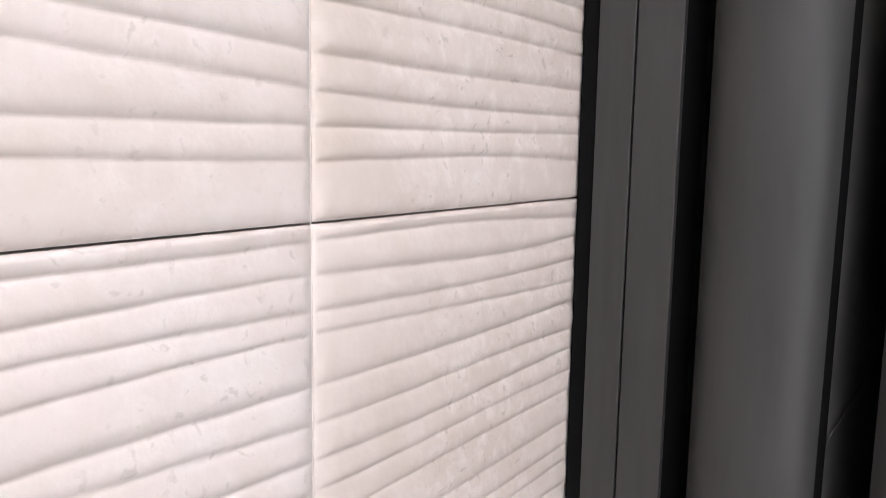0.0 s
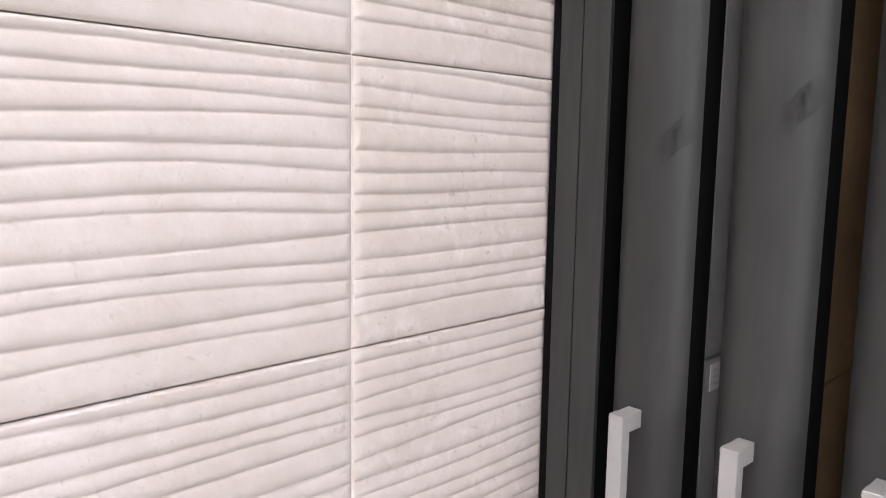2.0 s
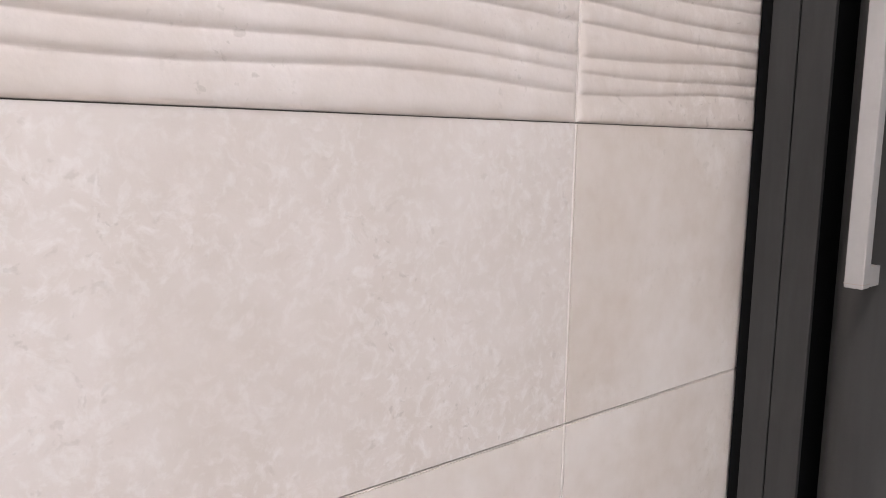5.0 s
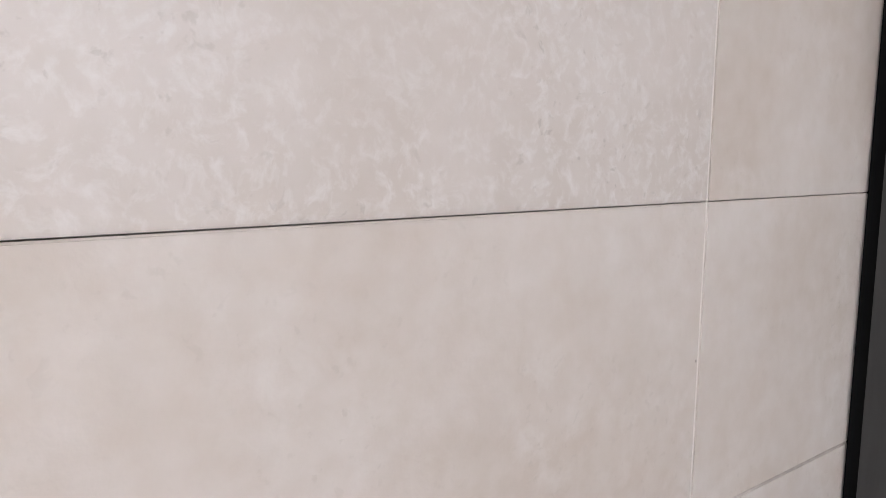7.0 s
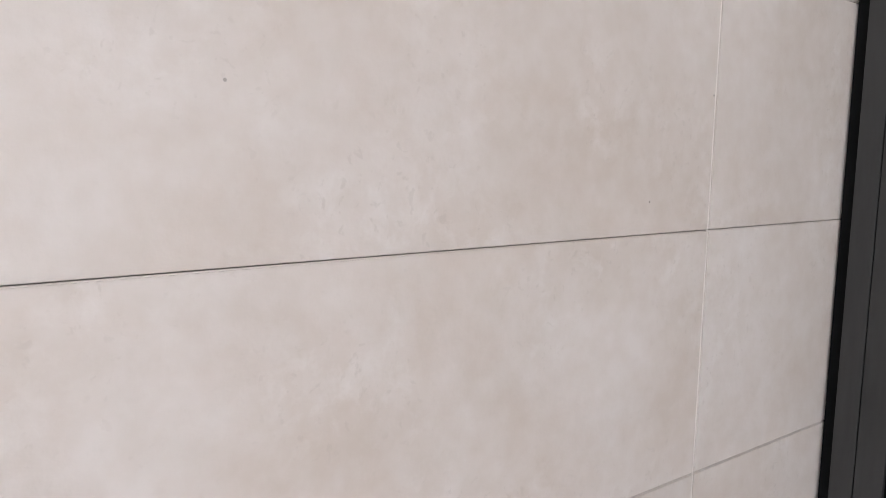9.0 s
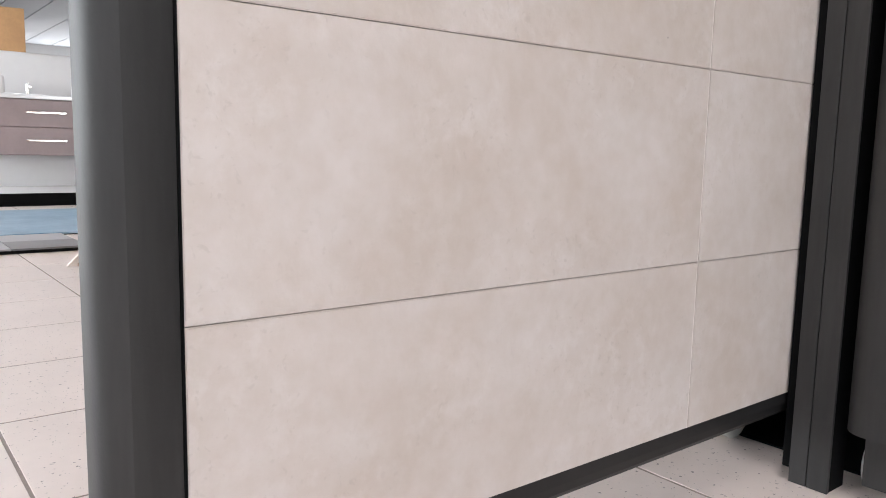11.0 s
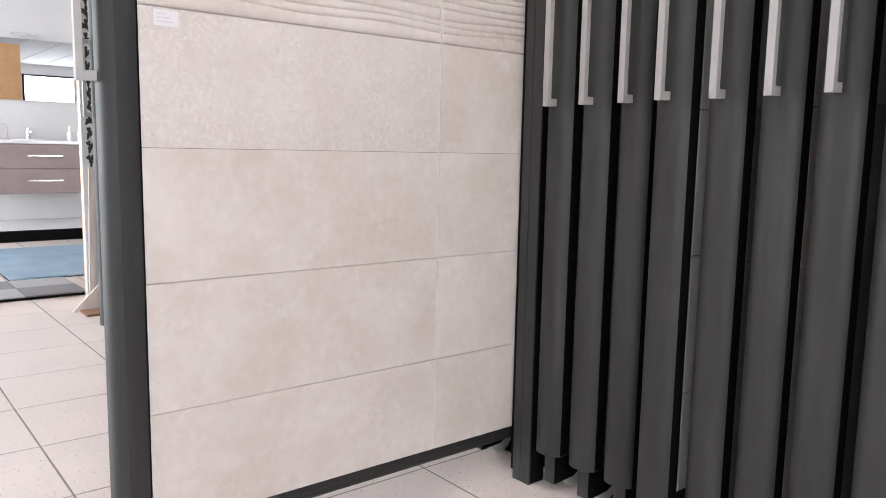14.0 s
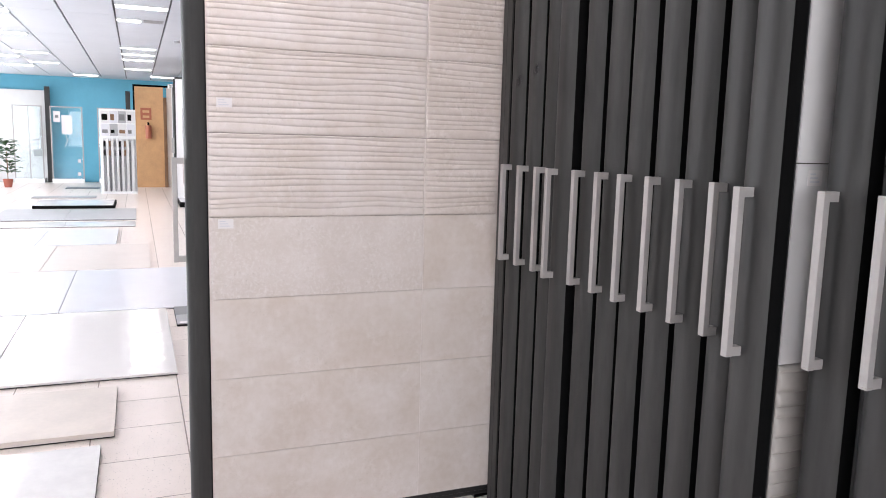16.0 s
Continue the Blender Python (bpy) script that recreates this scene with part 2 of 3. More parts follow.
def prism(bm, pts, a, b, axis="z", smooth=False):
    """Extrudes the outline pts from a to b along an axis; pts are the other two coordinates in order."""
    def at(p, h):
        return {"z": (p[0], p[1], h), "x": (h, p[0], p[1]), "y": (p[0], h, p[1])}[axis]
    lo = [bm.verts.new(at(p, a)) for p in pts]
    hi = [bm.verts.new(at(p, b)) for p in pts]
    k = len(pts)
    for i in range(k):
        f = bm.faces.new((lo[i], lo[(i + 1) % k], hi[(i + 1) % k], hi[i]))
        f.smooth = smooth
    bm.faces.new(lo[::-1])
    bm.faces.new(hi)
    bmesh.ops.recalc_face_normals(bm, faces=bm.faces[:])
    if smooth:
        for e in bm.edges:
            e.smooth = e.calc_face_angle(0.0) < 0.55
    return bm


def disc(c, r, n=28, squash=1.0):
    return [(c[0] + r * math.cos(2 * math.pi * i / n), c[1] + squash * r * math.sin(2 * math.pi * i / n)) for i in range(n)]


def part(name, bm, material, parent=None, label=""):
    me = bpy.data.meshes.new(name)
    bm.to_mesh(me)
    bm.free()
    me.materials.append(material)
    ob = new(name, me)
    if parent:
        ob.parent = parent
    if label:
        tagged(ob, label)
    return ob


def thing(name, label, category, group="", at=(0, 0, 0), rz=0.0, kind=""):
    e = new(name)
    e.empty_display_size = 0.1
    e.matrix_world = pose(*at, 0, 0, rz)
    return tagged(e, label, category, group, kind)


def block(name, b, material, parent=None, label="", bevel=0.0):
    return part(name, box(bmesh.new(), *b, bevel), material, parent, label)


def solid(name, b, material, label, category, group="", kind="", bevel=0.0):
    return tagged(block(name, b, material, None, "", bevel), label, category, group, kind)


# ---------------------------------------------------------------- setting
X0, X1, Y0, Y1, HC = -21.0, 6.2, -5.2, 5.2, 2.85
floor = solid("floor", (X0, X1, Y0, Y1, -0.2, -0.0008), FGROUT, "floor with brown-grey joints under cream tiles", "floor", kind="structure")


def wall_with_openings(name, axis, at, thick, lo, hi, top, openings, material, label):
    """A wall along y (axis x) or x (axis y) with openings (a, b, z0, z1) through it."""
    bm = bmesh.new()

    def put(a, b, z0, z1):
        if b - a > 1e-4 and z1 - z0 > 1e-4:
            box(bm, *((at, at + thick, a, b) if axis == "x" else (a, b, at, at + thick)), z0, z1)
    p = lo
    for a, b, z0, z1 in sorted(openings):
        put(p, a, 0, top)
        put(a, b, 0, z0)
        put(a, b, z1, top)
        p = b
    put(p, hi, 0, top)
    return tagged(part(name, bm, material), label, "wall", kind="structure")


wall_with_openings("wall_west", "x", X0 - 0.15, 0.15, Y0, Y1, HC, [], BLUE, "far end wall painted turquoise blue")
wall_with_openings("wall_east", "x", X1, 0.15, Y0, Y1, HC, [(-4.6, 0.4, 0.5, 2.6), (2.8, 4.6, 0.5, 2.6)], WHITE, "white wall with tall windows")
wall_with_openings("wall_south", "y", Y0 - 0.15, 0.15, X0, X1, HC, [(-20.4, -14.6, 0.5, 2.6), (-14.0, -2.0, 0.5, 2.6), (-1.0, 4.0, 0.5, 2.6)], WHITE, "white wall out of view with added long windows")
wall_with_openings("wall_north", "y", Y1, 0.15, X0, X1, HC, [], WHITE, "plain white back wall")


def make_window(name, axis, at, lo, hi, z0, z1, posts, bars):
    w = thing(name, "shop window with thin black bars", "window", kind="structure")
    def bb(a, b, c, d, depth=0.05):
        return (at, at + depth, a, b, c, d) if axis == "x" else (a, b, at, at + depth, c, d)
    for p in [lo + 0.03] + posts + [hi - 0.03]:
        block("window_frame", bb(p - 0.03, p + 0.03, z0, z1), BLACK, w)
    for z in [z0 + 0.03] + bars + [z1 - 0.03]:
        block("window_bar", bb(lo + 0.06, hi - 0.06, z - 0.025, z + 0.025, 0.046), BLACK, w)
    return w


make_window("window_1", "x", X1 + 0.02, -4.6, 0.4, 0.5, 2.6, [-3.0, -1.4], [2.0])
make_window("window_2", "x", X1 + 0.02, 2.8, 4.6, 0.5, 2.6, [3.45], [1.95])
# south windows are out of view, added around the three south lamps
make_window("window_3", "y", Y0 - 0.1, -14.0, -2.0, 0.5, 2.6, [-12, -10, -8, -6, -4], [2.0])
make_window("window_5", "y", Y0 - 0.1, -20.4, -14.6, 0.5, 2.6, [-18.5, -16.5], [2.0])
make_window("window_4", "y", Y0 - 0.1, -1.0, 4.0, 0.5, 2.6, [0.65, 2.3], [2.0])

# ceiling of long panels with dark grooves between them
bm = bmesh.new()
box(bm, X0, X1, Y0, Y1, HC + 0.03, HC + 0.2)
tagged(part("ceiling_slab", bm, CEILGAP), "dark slab above the ceiling panels", "ceiling", kind="structure")
bm = bmesh.new()
y = -0.46 - 0.622 * 11
while y < Y1:
    a, b = max(y + 0.012, Y0), min(y + 0.61, Y1)
    if b > a:
        x = X0
        while x < X1:
            box(bm, x + 0.004, min(x + 2.5, X1) - 0.004, a, b, HC, HC + 0.025)
            x += 2.5
    y += 0.622
tagged(part("ceiling", bm, CEIL), "pale grey suspended ceiling of long panels", "ceiling", kind="structure")


def ceiling_light(x, y, w=0.56, d=0.21):
    t = thing("ceiling_light", "recessed white strip light in the ceiling", "ceiling light", "ceiling lights", (x, y, HC))
    bm = bmesh.new()
    for s in ((-d / 2 - 0.02, d / 2 + 0.02, -w / 2 - 0.02, -w / 2), (-d / 2 - 0.02, d / 2 + 0.02, w / 2, w / 2 + 0.02), (-d / 2 - 0.02, -d / 2, -w / 2, w / 2), (d / 2, d / 2 + 0.02, -w / 2, w / 2)):
        box(bm, *s, -0.012, -0.001)
    part("frame", bm, WHITE, t)
    block("diffuser", (-d / 2, d / 2, -w / 2, w / 2, -0.01, -0.002), LIT, t)
    return t


first = ceiling_light(-7.65, -0.77)
# those at x >= -4.2 are unseen, added to light the panels
for x, y in ((-12.4, -0.8), (-13.5, -0.8), (-14.65, -0.8), (-17.05, -0.8), (-19.3, -0.2), (-19.9, -2.05), (-14.3, -2.68), (-16.5, -2.68), (-11.2, -2.68), (-17.6, -3.3),
             (-15.3, -3.3), (-4.2, -0.77), (-4.2, -2.64), (-1.2, -0.77), (-1.2, -2.64), (0.66, -0.48), (0.66, -1.10), (0.66, -1.72), (4.2, -0.77), (4.2, -2.64), (-7.65, -2.64), (-9.37, 0.4), (-8.75, -2.6), (-8.0, -4.5), (-4.2, -4.5), (-1.2, -4.5), (-8.2, 1.72)):
    copy_thing(first, pose(x, y, HC))
ceiling_light(-8.85, -0.92, 0.28)
vent = thing("ceiling_vent", "grey slotted vent beside a strip light", "vent", at=(-8.85, -0.62, HC))
block("vent_frame", (-0.12, 0.12, -0.13, 0.13, -0.008, -0.001), MIDGREY, vent)
for k in range(5):
    block("slat", (-0.095 + 0.042 * k, -0.073 + 0.042 * k, -0.115, 0.115, -0.012, -0.0085), MIDGREY, vent)
alarm = thing("smoke_detector", "small round grey smoke detector on the ceiling", "smoke detector", at=(-10.8, -0.23, HC))
part("detector_base", prism(bmesh.new(), disc((0, 0), 0.06, 20), -0.012, -0.001, "z", True), LIGHTGREY, alarm)
part("detector_head", prism(bmesh.new(), disc((0, 0), 0.045, 20), -0.04, -0.0125, "z", True), MIDGREY, alarm)


# ---------------------------------------------------------------- sliding tile panels
HALF, DEPTH, PH = 0.036, 1.045, 2.36
# a nearly flat front that rolls off to both edges and is cut square there
ROLL, EDGE, SAG = 3.0, 0.0403, 0.0213


def front_y(px):
    return SAG * (abs(px) / EDGE) ** ROLL


PROFILE = [(0.036, 0.06), (0.0385, 0.0535)] + [(px, front_y(px)) for px in [EDGE * k / 14 for k in range(14, -1, -1)]]
PROFILE = PROFILE + [(-px, py) for px, py in reversed(PROFILE[:-1])]


# ridge lines of the two relief designs: height from the top edge and two waves along the tile, in parts of its height
DESIGN_A = [(0.041, -0.013, 0.004, 0.005, -0.006), (0.105, 0.000, 0.010, -0.008, 0.002), (0.168, -0.002, 0.018, 0.000, 0.001), (0.229, -0.019, 0.012, 0.000, 0.001),
            (0.308, 0.003, 0.008, 0.001, 0.002), (0.382, -0.008, 0.019, 0.012, 0.002), (0.456, -0.001, 0.010, 0.005, 0.006), (0.515, 0.000, 0.016, 0.008, 0.000),
            (0.596, -0.001, -0.011, -0.001, 0.001), (0.682, 0.003, 0.010, 0.003, 0.001), (0.747, 0.004, 0.022, 0.004, 0.000), (0.818, 0.004, -0.004, -0.002, 0.001), (0.885, -0.009, 0.000, 0.008, -0.001)]
DESIGN_B = [(0.049, 0.010, 0.005, -0.005, -0.004), (0.120, 0.007, 0.006, -0.002, -0.003), (0.186, 0.003, -0.005, 0.002, -0.002), (0.261, -0.002, 0.020, -0.003, 0.002),
            (0.323, 0.001, 0.010, -0.003, -0.001), (0.408, 0.002, -0.011, 0.004, 0.001), (0.489, 0.001, 0.010, -0.002, 0.001), (0.547, 0.005, 0.006, -0.003, 0.005),
            (0.619, 0.003, 0.012, -0.003, 0.002), (0.691, -0.004, 0.006, 0.000, 0.004), (0.768, 0.015, 0.003, 0.008, 0.003), (0.830, 0.004, 0.009, 0.006, 0.006), (0.891, 0.003, -0.001, 0.013, 0.005)]


def wave_tile(name, w, h, seed, parent, at, design, start=0.0, full=0.25, relief=0.004, material=None):
    """A tile with overlapping wavy ridges; its face stands at x = 0 and it spans w by h. start: where it begins in the repeating design."""
    rnd = random.Random(seed)
    cols = np.concatenate([[0, 0.0007, 0.002, 0.0045], np.linspace(0.009, w - 0.009, max(10, int(w / 0.012))), [w - 0.0045, w - 0.002, w - 0.0007, w]])
    nu, nv = len(cols), int(h / 0.0009)
    ph = [rnd.uniform(0, 6.28) for _ in range(4)]
    u = cols[None, :].repeat(nv, 0)
    v = np.linspace(0, 1, nv)[:, None].repeat(nu, 1)
    k = 2 * math.pi
    turn = k * (cols + start) / 0.75
    lines = np.array([c + a * np.cos(turn) + b * np.sin(turn) + d * np.cos(2 * turn) + e * np.sin(2 * turn) for c, a, b, d, e in design])
    lines += 0.0012 * np.sin(k * 21 * cols + ph[0])[None, :]
    lines = np.concatenate([np.full((1, nu), -0.03), lines, np.full((1, nu), 1.0)])
    down = (1 - v) * h / full
    s = np.zeros_like(u)
    wide = np.zeros_like(u)
    for a, b in zip(lines, lines[1:]):
        inside = (down >= a[None, :]) & (down <= b[None, :])
        s = np.where(inside, (down - a) / (b - a), s)
        wide = np.where(inside, b - a, wide)
    bulge = np.clip(s, 0, 1) ** 0.55 * (1 - np.clip(s, 0, 1) ** 5)
    amp = relief * np.clip(wide / 0.072, 0.72, 1.12) * (0.92 + 0.14 * np.sin(k * (2.3 * u + 1.1 * v) + ph[1]))
    x = amp * bulge
    edge = np.minimum(np.minimum(v * h, (1 - v) * h), np.minimum(u, w - u))
    side = np.clip(np.minimum(u, w - u) / 0.007, 0, 1)
    x = x * np.clip(edge / 0.002, 0, 1) * side * side * (3 - 2 * side) - 0.0008 * (1 - np.clip(edge / 0.0008, 0, 1))
    verts = np.stack([x, u, v * h], -1).reshape(-1, 3)
    faces = [(j * nu + i, j * nu + i + 1, (j + 1) * nu + i + 1, (j + 1) * nu + i) for j in range(nv - 1) for i in range(nu - 1)]
    ring = list(range(nu)) + [j * nu + nu - 1 for j in range(1, nv)] + [(nv - 1) * nu + i for i in range(nu - 2, -1, -1)] + [j * nu for j in range(nv - 2, 0, -1)]
    base, m = len(verts), len(ring)
    back = verts[ring].copy()
    back[:, 0] = -0.007
    verts = np.concatenate([verts, verts[ring], back])
    faces += [(base + (i + 1) % m, base + i, base + m + i, base + m + (i + 1) % m) for i in range(m)]
    me = bpy.data.meshes.new(name)
    me.from_pydata(verts.tolist(), [], faces)
    me.shade_smooth()
    me.materials.append(material or WAVE)
    ob = new(name, me)
    ob.parent, ob.location = parent, at
    return tagged(ob, "cream wall tile with wavy ridges")


def flat_tile(w, h, material, parent, at, mesh=None, label=""):
    if mesh is None:
        bm = bmesh.new()
        box(bm, -0.007, 0, 0, w, 0, h)
        es = [e for e in bm.edges if all(abs(vt.co.x) < 1e-6 for vt in e.verts)]
        bmesh.ops.bevel(bm, geom=es, offset=0.0011, segments=2, affect="EDGES")
        mesh = bpy.data.meshes.new("tile")
        bm.to_mesh(mesh)
        bm.free()
        mesh.materials.append(material)
    ob = new("tile", mesh)
    ob.parent, ob.location = parent, at
    return tagged(ob, label)


def wheel_bracket(parent, y, bolt=True):
    """A folded bracket with a white roller, under a panel."""
    low, back = (0.0, 0.0) if bolt else (0.009, 0.009)
    outline = [(y, 0.018 + low), (y + 0.07, 0.022 + low), (y + 0.088, 0.030 + low), (y + 0.099, 0.044), (y + 0.102, 0.058), (y + 0.102, 0.112), (y, 0.112)]
    b = part("wheel_bracket", prism(bmesh.new(), outline, -0.022 if bolt else -0.016, 0.018, "x"), FRAME, parent)
    part("wheel", prism(bmesh.new(), disc((y + 0.069 + back, 0.041), 0.041, 36), -0.0335, -0.0225, "x", True), NYLON, b, "white nylon roller")
    part("wheel", prism(bmesh.new(), disc((y + 0.074 + back, 0.041), 0.041, 36), -0.012, 0.010, "x", True), NYLON, b, "white nylon roller")
    if bolt:
        part("nut", prism(bmesh.new(), disc((y + 0.054, 0.047), 0.0092, 20), 0.018, 0.0215, "x"), SILVER, b, "pale steel nut")
        part("bolt_shank", prism(bmesh.new(), disc((y + 0.056, 0.047), 0.006, 14), 0.0215, 0.032, "x", True), STEEL, b, "bright steel shank")
        part("bolt_head", prism(bmesh.new(), disc((y + 0.056, 0.047), 0.0092, 6), 0.032, 0.04, "x"), BLACK, b, "black hexagon bolt head")
    else:
        # black plate puts the shade on the bracket's inner side
        part("side_plate", prism(bmesh.new(), outline, 0.0181, 0.0196, "x"), BLACK, b, "black plate standing in for shade on the bracket side")
    return b


def make_panel(label, group, at, seal=True):
    p = thing("sliding_panel", label, "display panel", group, at)
    part("front_profile", prism(bmesh.new(), PROFILE, 0.108, PH, "z", True), FRAME, p)
    rail = [(-HALF + 0.002, 0.136), (-HALF + 0.002, 0.10), (HALF - 0.012, 0.10), (HALF - 0.009, 0.106), (HALF - 0.008, 0.117), (HALF - 0.003, 0.120), (HALF - 0.003, 0.136)]
    part("bottom_rail", prism(bmesh.new(), rail, 0.0605, DEPTH, "y"), RAIL, p, "bottom rail with its shade put into the coat")
    block("top_rail", (-HALF + 0.002, HALF - 0.003, 0.0605, DEPTH, PH - 0.04, PH), FRAME, p)
    block("rear_post", (-HALF + 0.002, HALF - 0.002, DEPTH - 0.025, DEPTH, 0.1365, PH - 0.0405), BLACK, p)
    block("core_board", (-HALF + 0.008, HALF - 0.0075, 0.0605, DEPTH - 0.0255, 0.1365, PH - 0.0405), BOARD, p)
    # black sheet puts in the shade of the gap beside the panel
    block("back_board", (-HALF + 0.001, -HALF + 0.0075, 0.0605, DEPTH - 0.0255, 0.1365, PH - 0.0405), BLACK, p)
    wheel_bracket(p, 0.028, not seal)
    if seal:
        wheel_bracket(p, 0.93, False)
    if seal:
        block("seal_strip", (0.0387, 0.0404, 0.0216, 0.0526, 0.11, PH - 0.002), BLACK, p, "black rubber seal strip")
    h = block("handle", (-0.0105, 0.0055, -0.034, -0.0205, 0.98, 1.291), SILVER, p, "square satin silver bar handle", 0.0011)
    for z in (0.98, 1.291 - 0.019):
        block("end_cap", (-0.0107, 0.0057, -0.0342, -0.0203, z + (0.0148 if z > 1 else 0.0035), z + (0.0155 if z > 1 else 0.0042)), GROUT, h)
        block("standoff", (-0.0098, 0.0048, -0.0207, 0.004, z + 0.0008, z + 0.0182), SILVER, h)
    return p


# the panel that is pulled out, with cream stone tiles
TJ, ZB, TH, W1 = 0.745, 0.116, 0.25, 0.682
main = make_panel("dark grey sliding panel pulled out, with cream stone tiles", "sliding panels", (-HALF, -0.745, 0), False)
block("edge_gasket", (HALF - 0.006, HALF + 0.0004, 0.0605, 0.0629, 0.137, PH - 0.042), BLACK, main, "thin black rubber gasket")
sizes = [(0.137, 0.366)] + [(ZB + TH * k, ZB + TH * (k + 1)) for k in range(1, 8)] + [(ZB + TH * 8, PH - 0.042)]
for r, (z0, z1) in enumerate(sizes):
    for c, (y0, y1) in enumerate(((0.0625, TJ), (TJ, 1.018))):
        if r < 4:
            flat_tile(y1 - y0 - 0.0014, z1 - z0 - 0.0008, FLECKED if (r, c) == (3, 0) else STONE, main, (HALF, y0 + 0.0007, z0 + 0.0004), None, "plain cream limestone-look wall tile")
        else:
            wave_tile("tile", y1 - y0 - 0.0010, z1 - z0 - 0.0010, 40 + 2 * r + c, main, (HALF - 0.0005, y0 + 0.0005, z0 + 0.0005), DESIGN_B if r == 4 else DESIGN_A, y0 - TJ, material=VEINED if c else WAVE)
block("joint_filler", (HALF - 0.0072, HALF - 0.0005, TJ - 0.00065, TJ + 0.00065, 0.1375, ZB + 4 * TH - 0.001), PALEJOINT, main, "pale tile joint filler")
block("joint_filler", (HALF - 0.0072, HALF - 0.0016, TJ - 0.00045, TJ + 0.00045, ZB + 4 * TH, PH - 0.043), PALEJOINT, main, "pale tile joint filler")
for z, proud in ((1.083, 0.0), (1.44, 0.0038)):
    lb = block("label", (HALF + 0.0004 + proud, HALF + 0.0012 + proud, 0.09, 0.135, z, z + 0.028), PAPER, main, "white paper price label")
    for j in range(3):
        block("print_bar", (HALF + 0.0013 + proud, HALF + 0.0015 + proud, 0.095, 0.125 - 0.006 * j, z + 0.006 + 0.007 * j, z + 0.0085 + 0.007 * j), INK, lb)

# the row of closed panels
PITCH = 0.1115
closed = make_panel("dark grey sliding panel pushed into the rack, silver handle", "sliding panels", (0.1355, 0.246, 0))
OUT = [0.0, 0.0, -0.002, -0.027, -0.009, -0.011, -0.019, -0.022, -0.027, -0.034, -0.098, -0.02, -0.017, -0.01, -0.01]
FACES = [GREYTILE, WOODTILE, GREYTILE, PALETILE, GREYTILE, STONE, GREYTILE, PALETILE, GREYTILE, STONE, PALETILE, GREYTILE, STONE, GREYTILE, STONE]
tile_mesh = {}
row = [closed]
for i in range(1, 15):
    row.append(copy_thing(closed, pose(0.1355 + PITCH * i + (0.025 if i > 9 else 0), 0.246 + OUT[i], 0)))
for wx in (-0.143, -0.2545, -0.366):
    west = copy_thing(closed, pose(wx, 0.246, 0))
    flat_tile(0.95, PH - 0.18, GREYTILE, west, (HALF, 0.064, 0.138))
for i, p in enumerate(row):
    for j, (z0, z1) in enumerate(((0.137, 0.36), (0.36, 0.66), (0.66, 0.965), (0.965, 1.335), (1.335, 1.7), (1.7, 2.06), (2.06, PH - 0.042))):
        if i == 10 and z1 < 1.0:
            wave_tile("tile", 0.30, z1 - z0 - 0.002, 90 + j, p, (HALF, 0.064, z0 + 0.001), DESIGN_A, 0.1, 0.44, 0.009, RIBBED)
            continue
        face = DARKGREY if j < 3 and i in (0, 1, 2, 4, 6, 8) else FACES[i]
        key = (face.name, j)
        ob = flat_tile(0.95, z1 - z0 - 0.002, face, p, (HALF, 0.064, z0 + 0.001), tile_mesh.get(key))
        tile_mesh[key] = ob.data
for i, z, y0 in ((0, 1.30, 0.075), (0, 0.96, 0.075), (10, 1.295, 0.09), (10, 0.92, 0.085)):
    lb = block("label", (HALF + 0.0004, HALF + 0.0012, y0, y0 + 0.034, z, z + 0.028), PAPER, row[i], "white paper price label")
    for j in range(3):
        block("print_bar", (HALF + 0.0013, HALF + 0.0015, y0 + 0.005, y0 + 0.028 - 0.005 * j, z + 0.006 + 0.007 * j, z + 0.0085 + 0.007 * j), INK, lb)

SCUFF = mat("scuffed_coat", (0.016, 0.016, 0.018), 0.6, amount=0.4, scale=60)
sn, sl = SCUFF.node_tree.nodes, SCUFF.node_tree.links
s_tc, s_map, s_grad = sn.new("ShaderNodeTexCoord"), sn.new("ShaderNodeMapping"), sn.new("ShaderNodeTexGradient")
s_grad.gradient_type = "SPHERICAL"
s_map.inputs["Location"].default_value, s_map.inputs["Scale"].default_value = (-1, 0, -1), (2, 0, 2)
s_noise, s_mul = sn.new("ShaderNodeTexNoise"), sn.new("ShaderNodeMath")
s_noise.inputs["Scale"].default_value, s_noise.inputs["Detail"].default_value = 3.5, 5
s_mul.operation, s_mul.use_clamp = "MULTIPLY", True
s_rng = sn.new("ShaderNodeMapRange")
s_rng.inputs[1].default_value, s_rng.inputs[2].default_value, s_rng.inputs[4].default_value = 0.25, 0.75, 1.3
sl.new(s_tc.outputs["Generated"], s_map.inputs["Vector"])
sl.new(s_map.outputs[0], s_grad.inputs["Vector"])
sl.new(s_tc.outputs["Generated"], s_noise.inputs["Vector"])
sl.new(s_noise.outputs[0], s_rng.inputs[0])
sl.new(s_rng.outputs[0], s_mul.inputs[0])
sl.new(s_grad.outputs["Fac"], s_mul.inputs[1])
sl.new(s_mul.outputs[0], sn["Principled BSDF"].inputs["Alpha"])


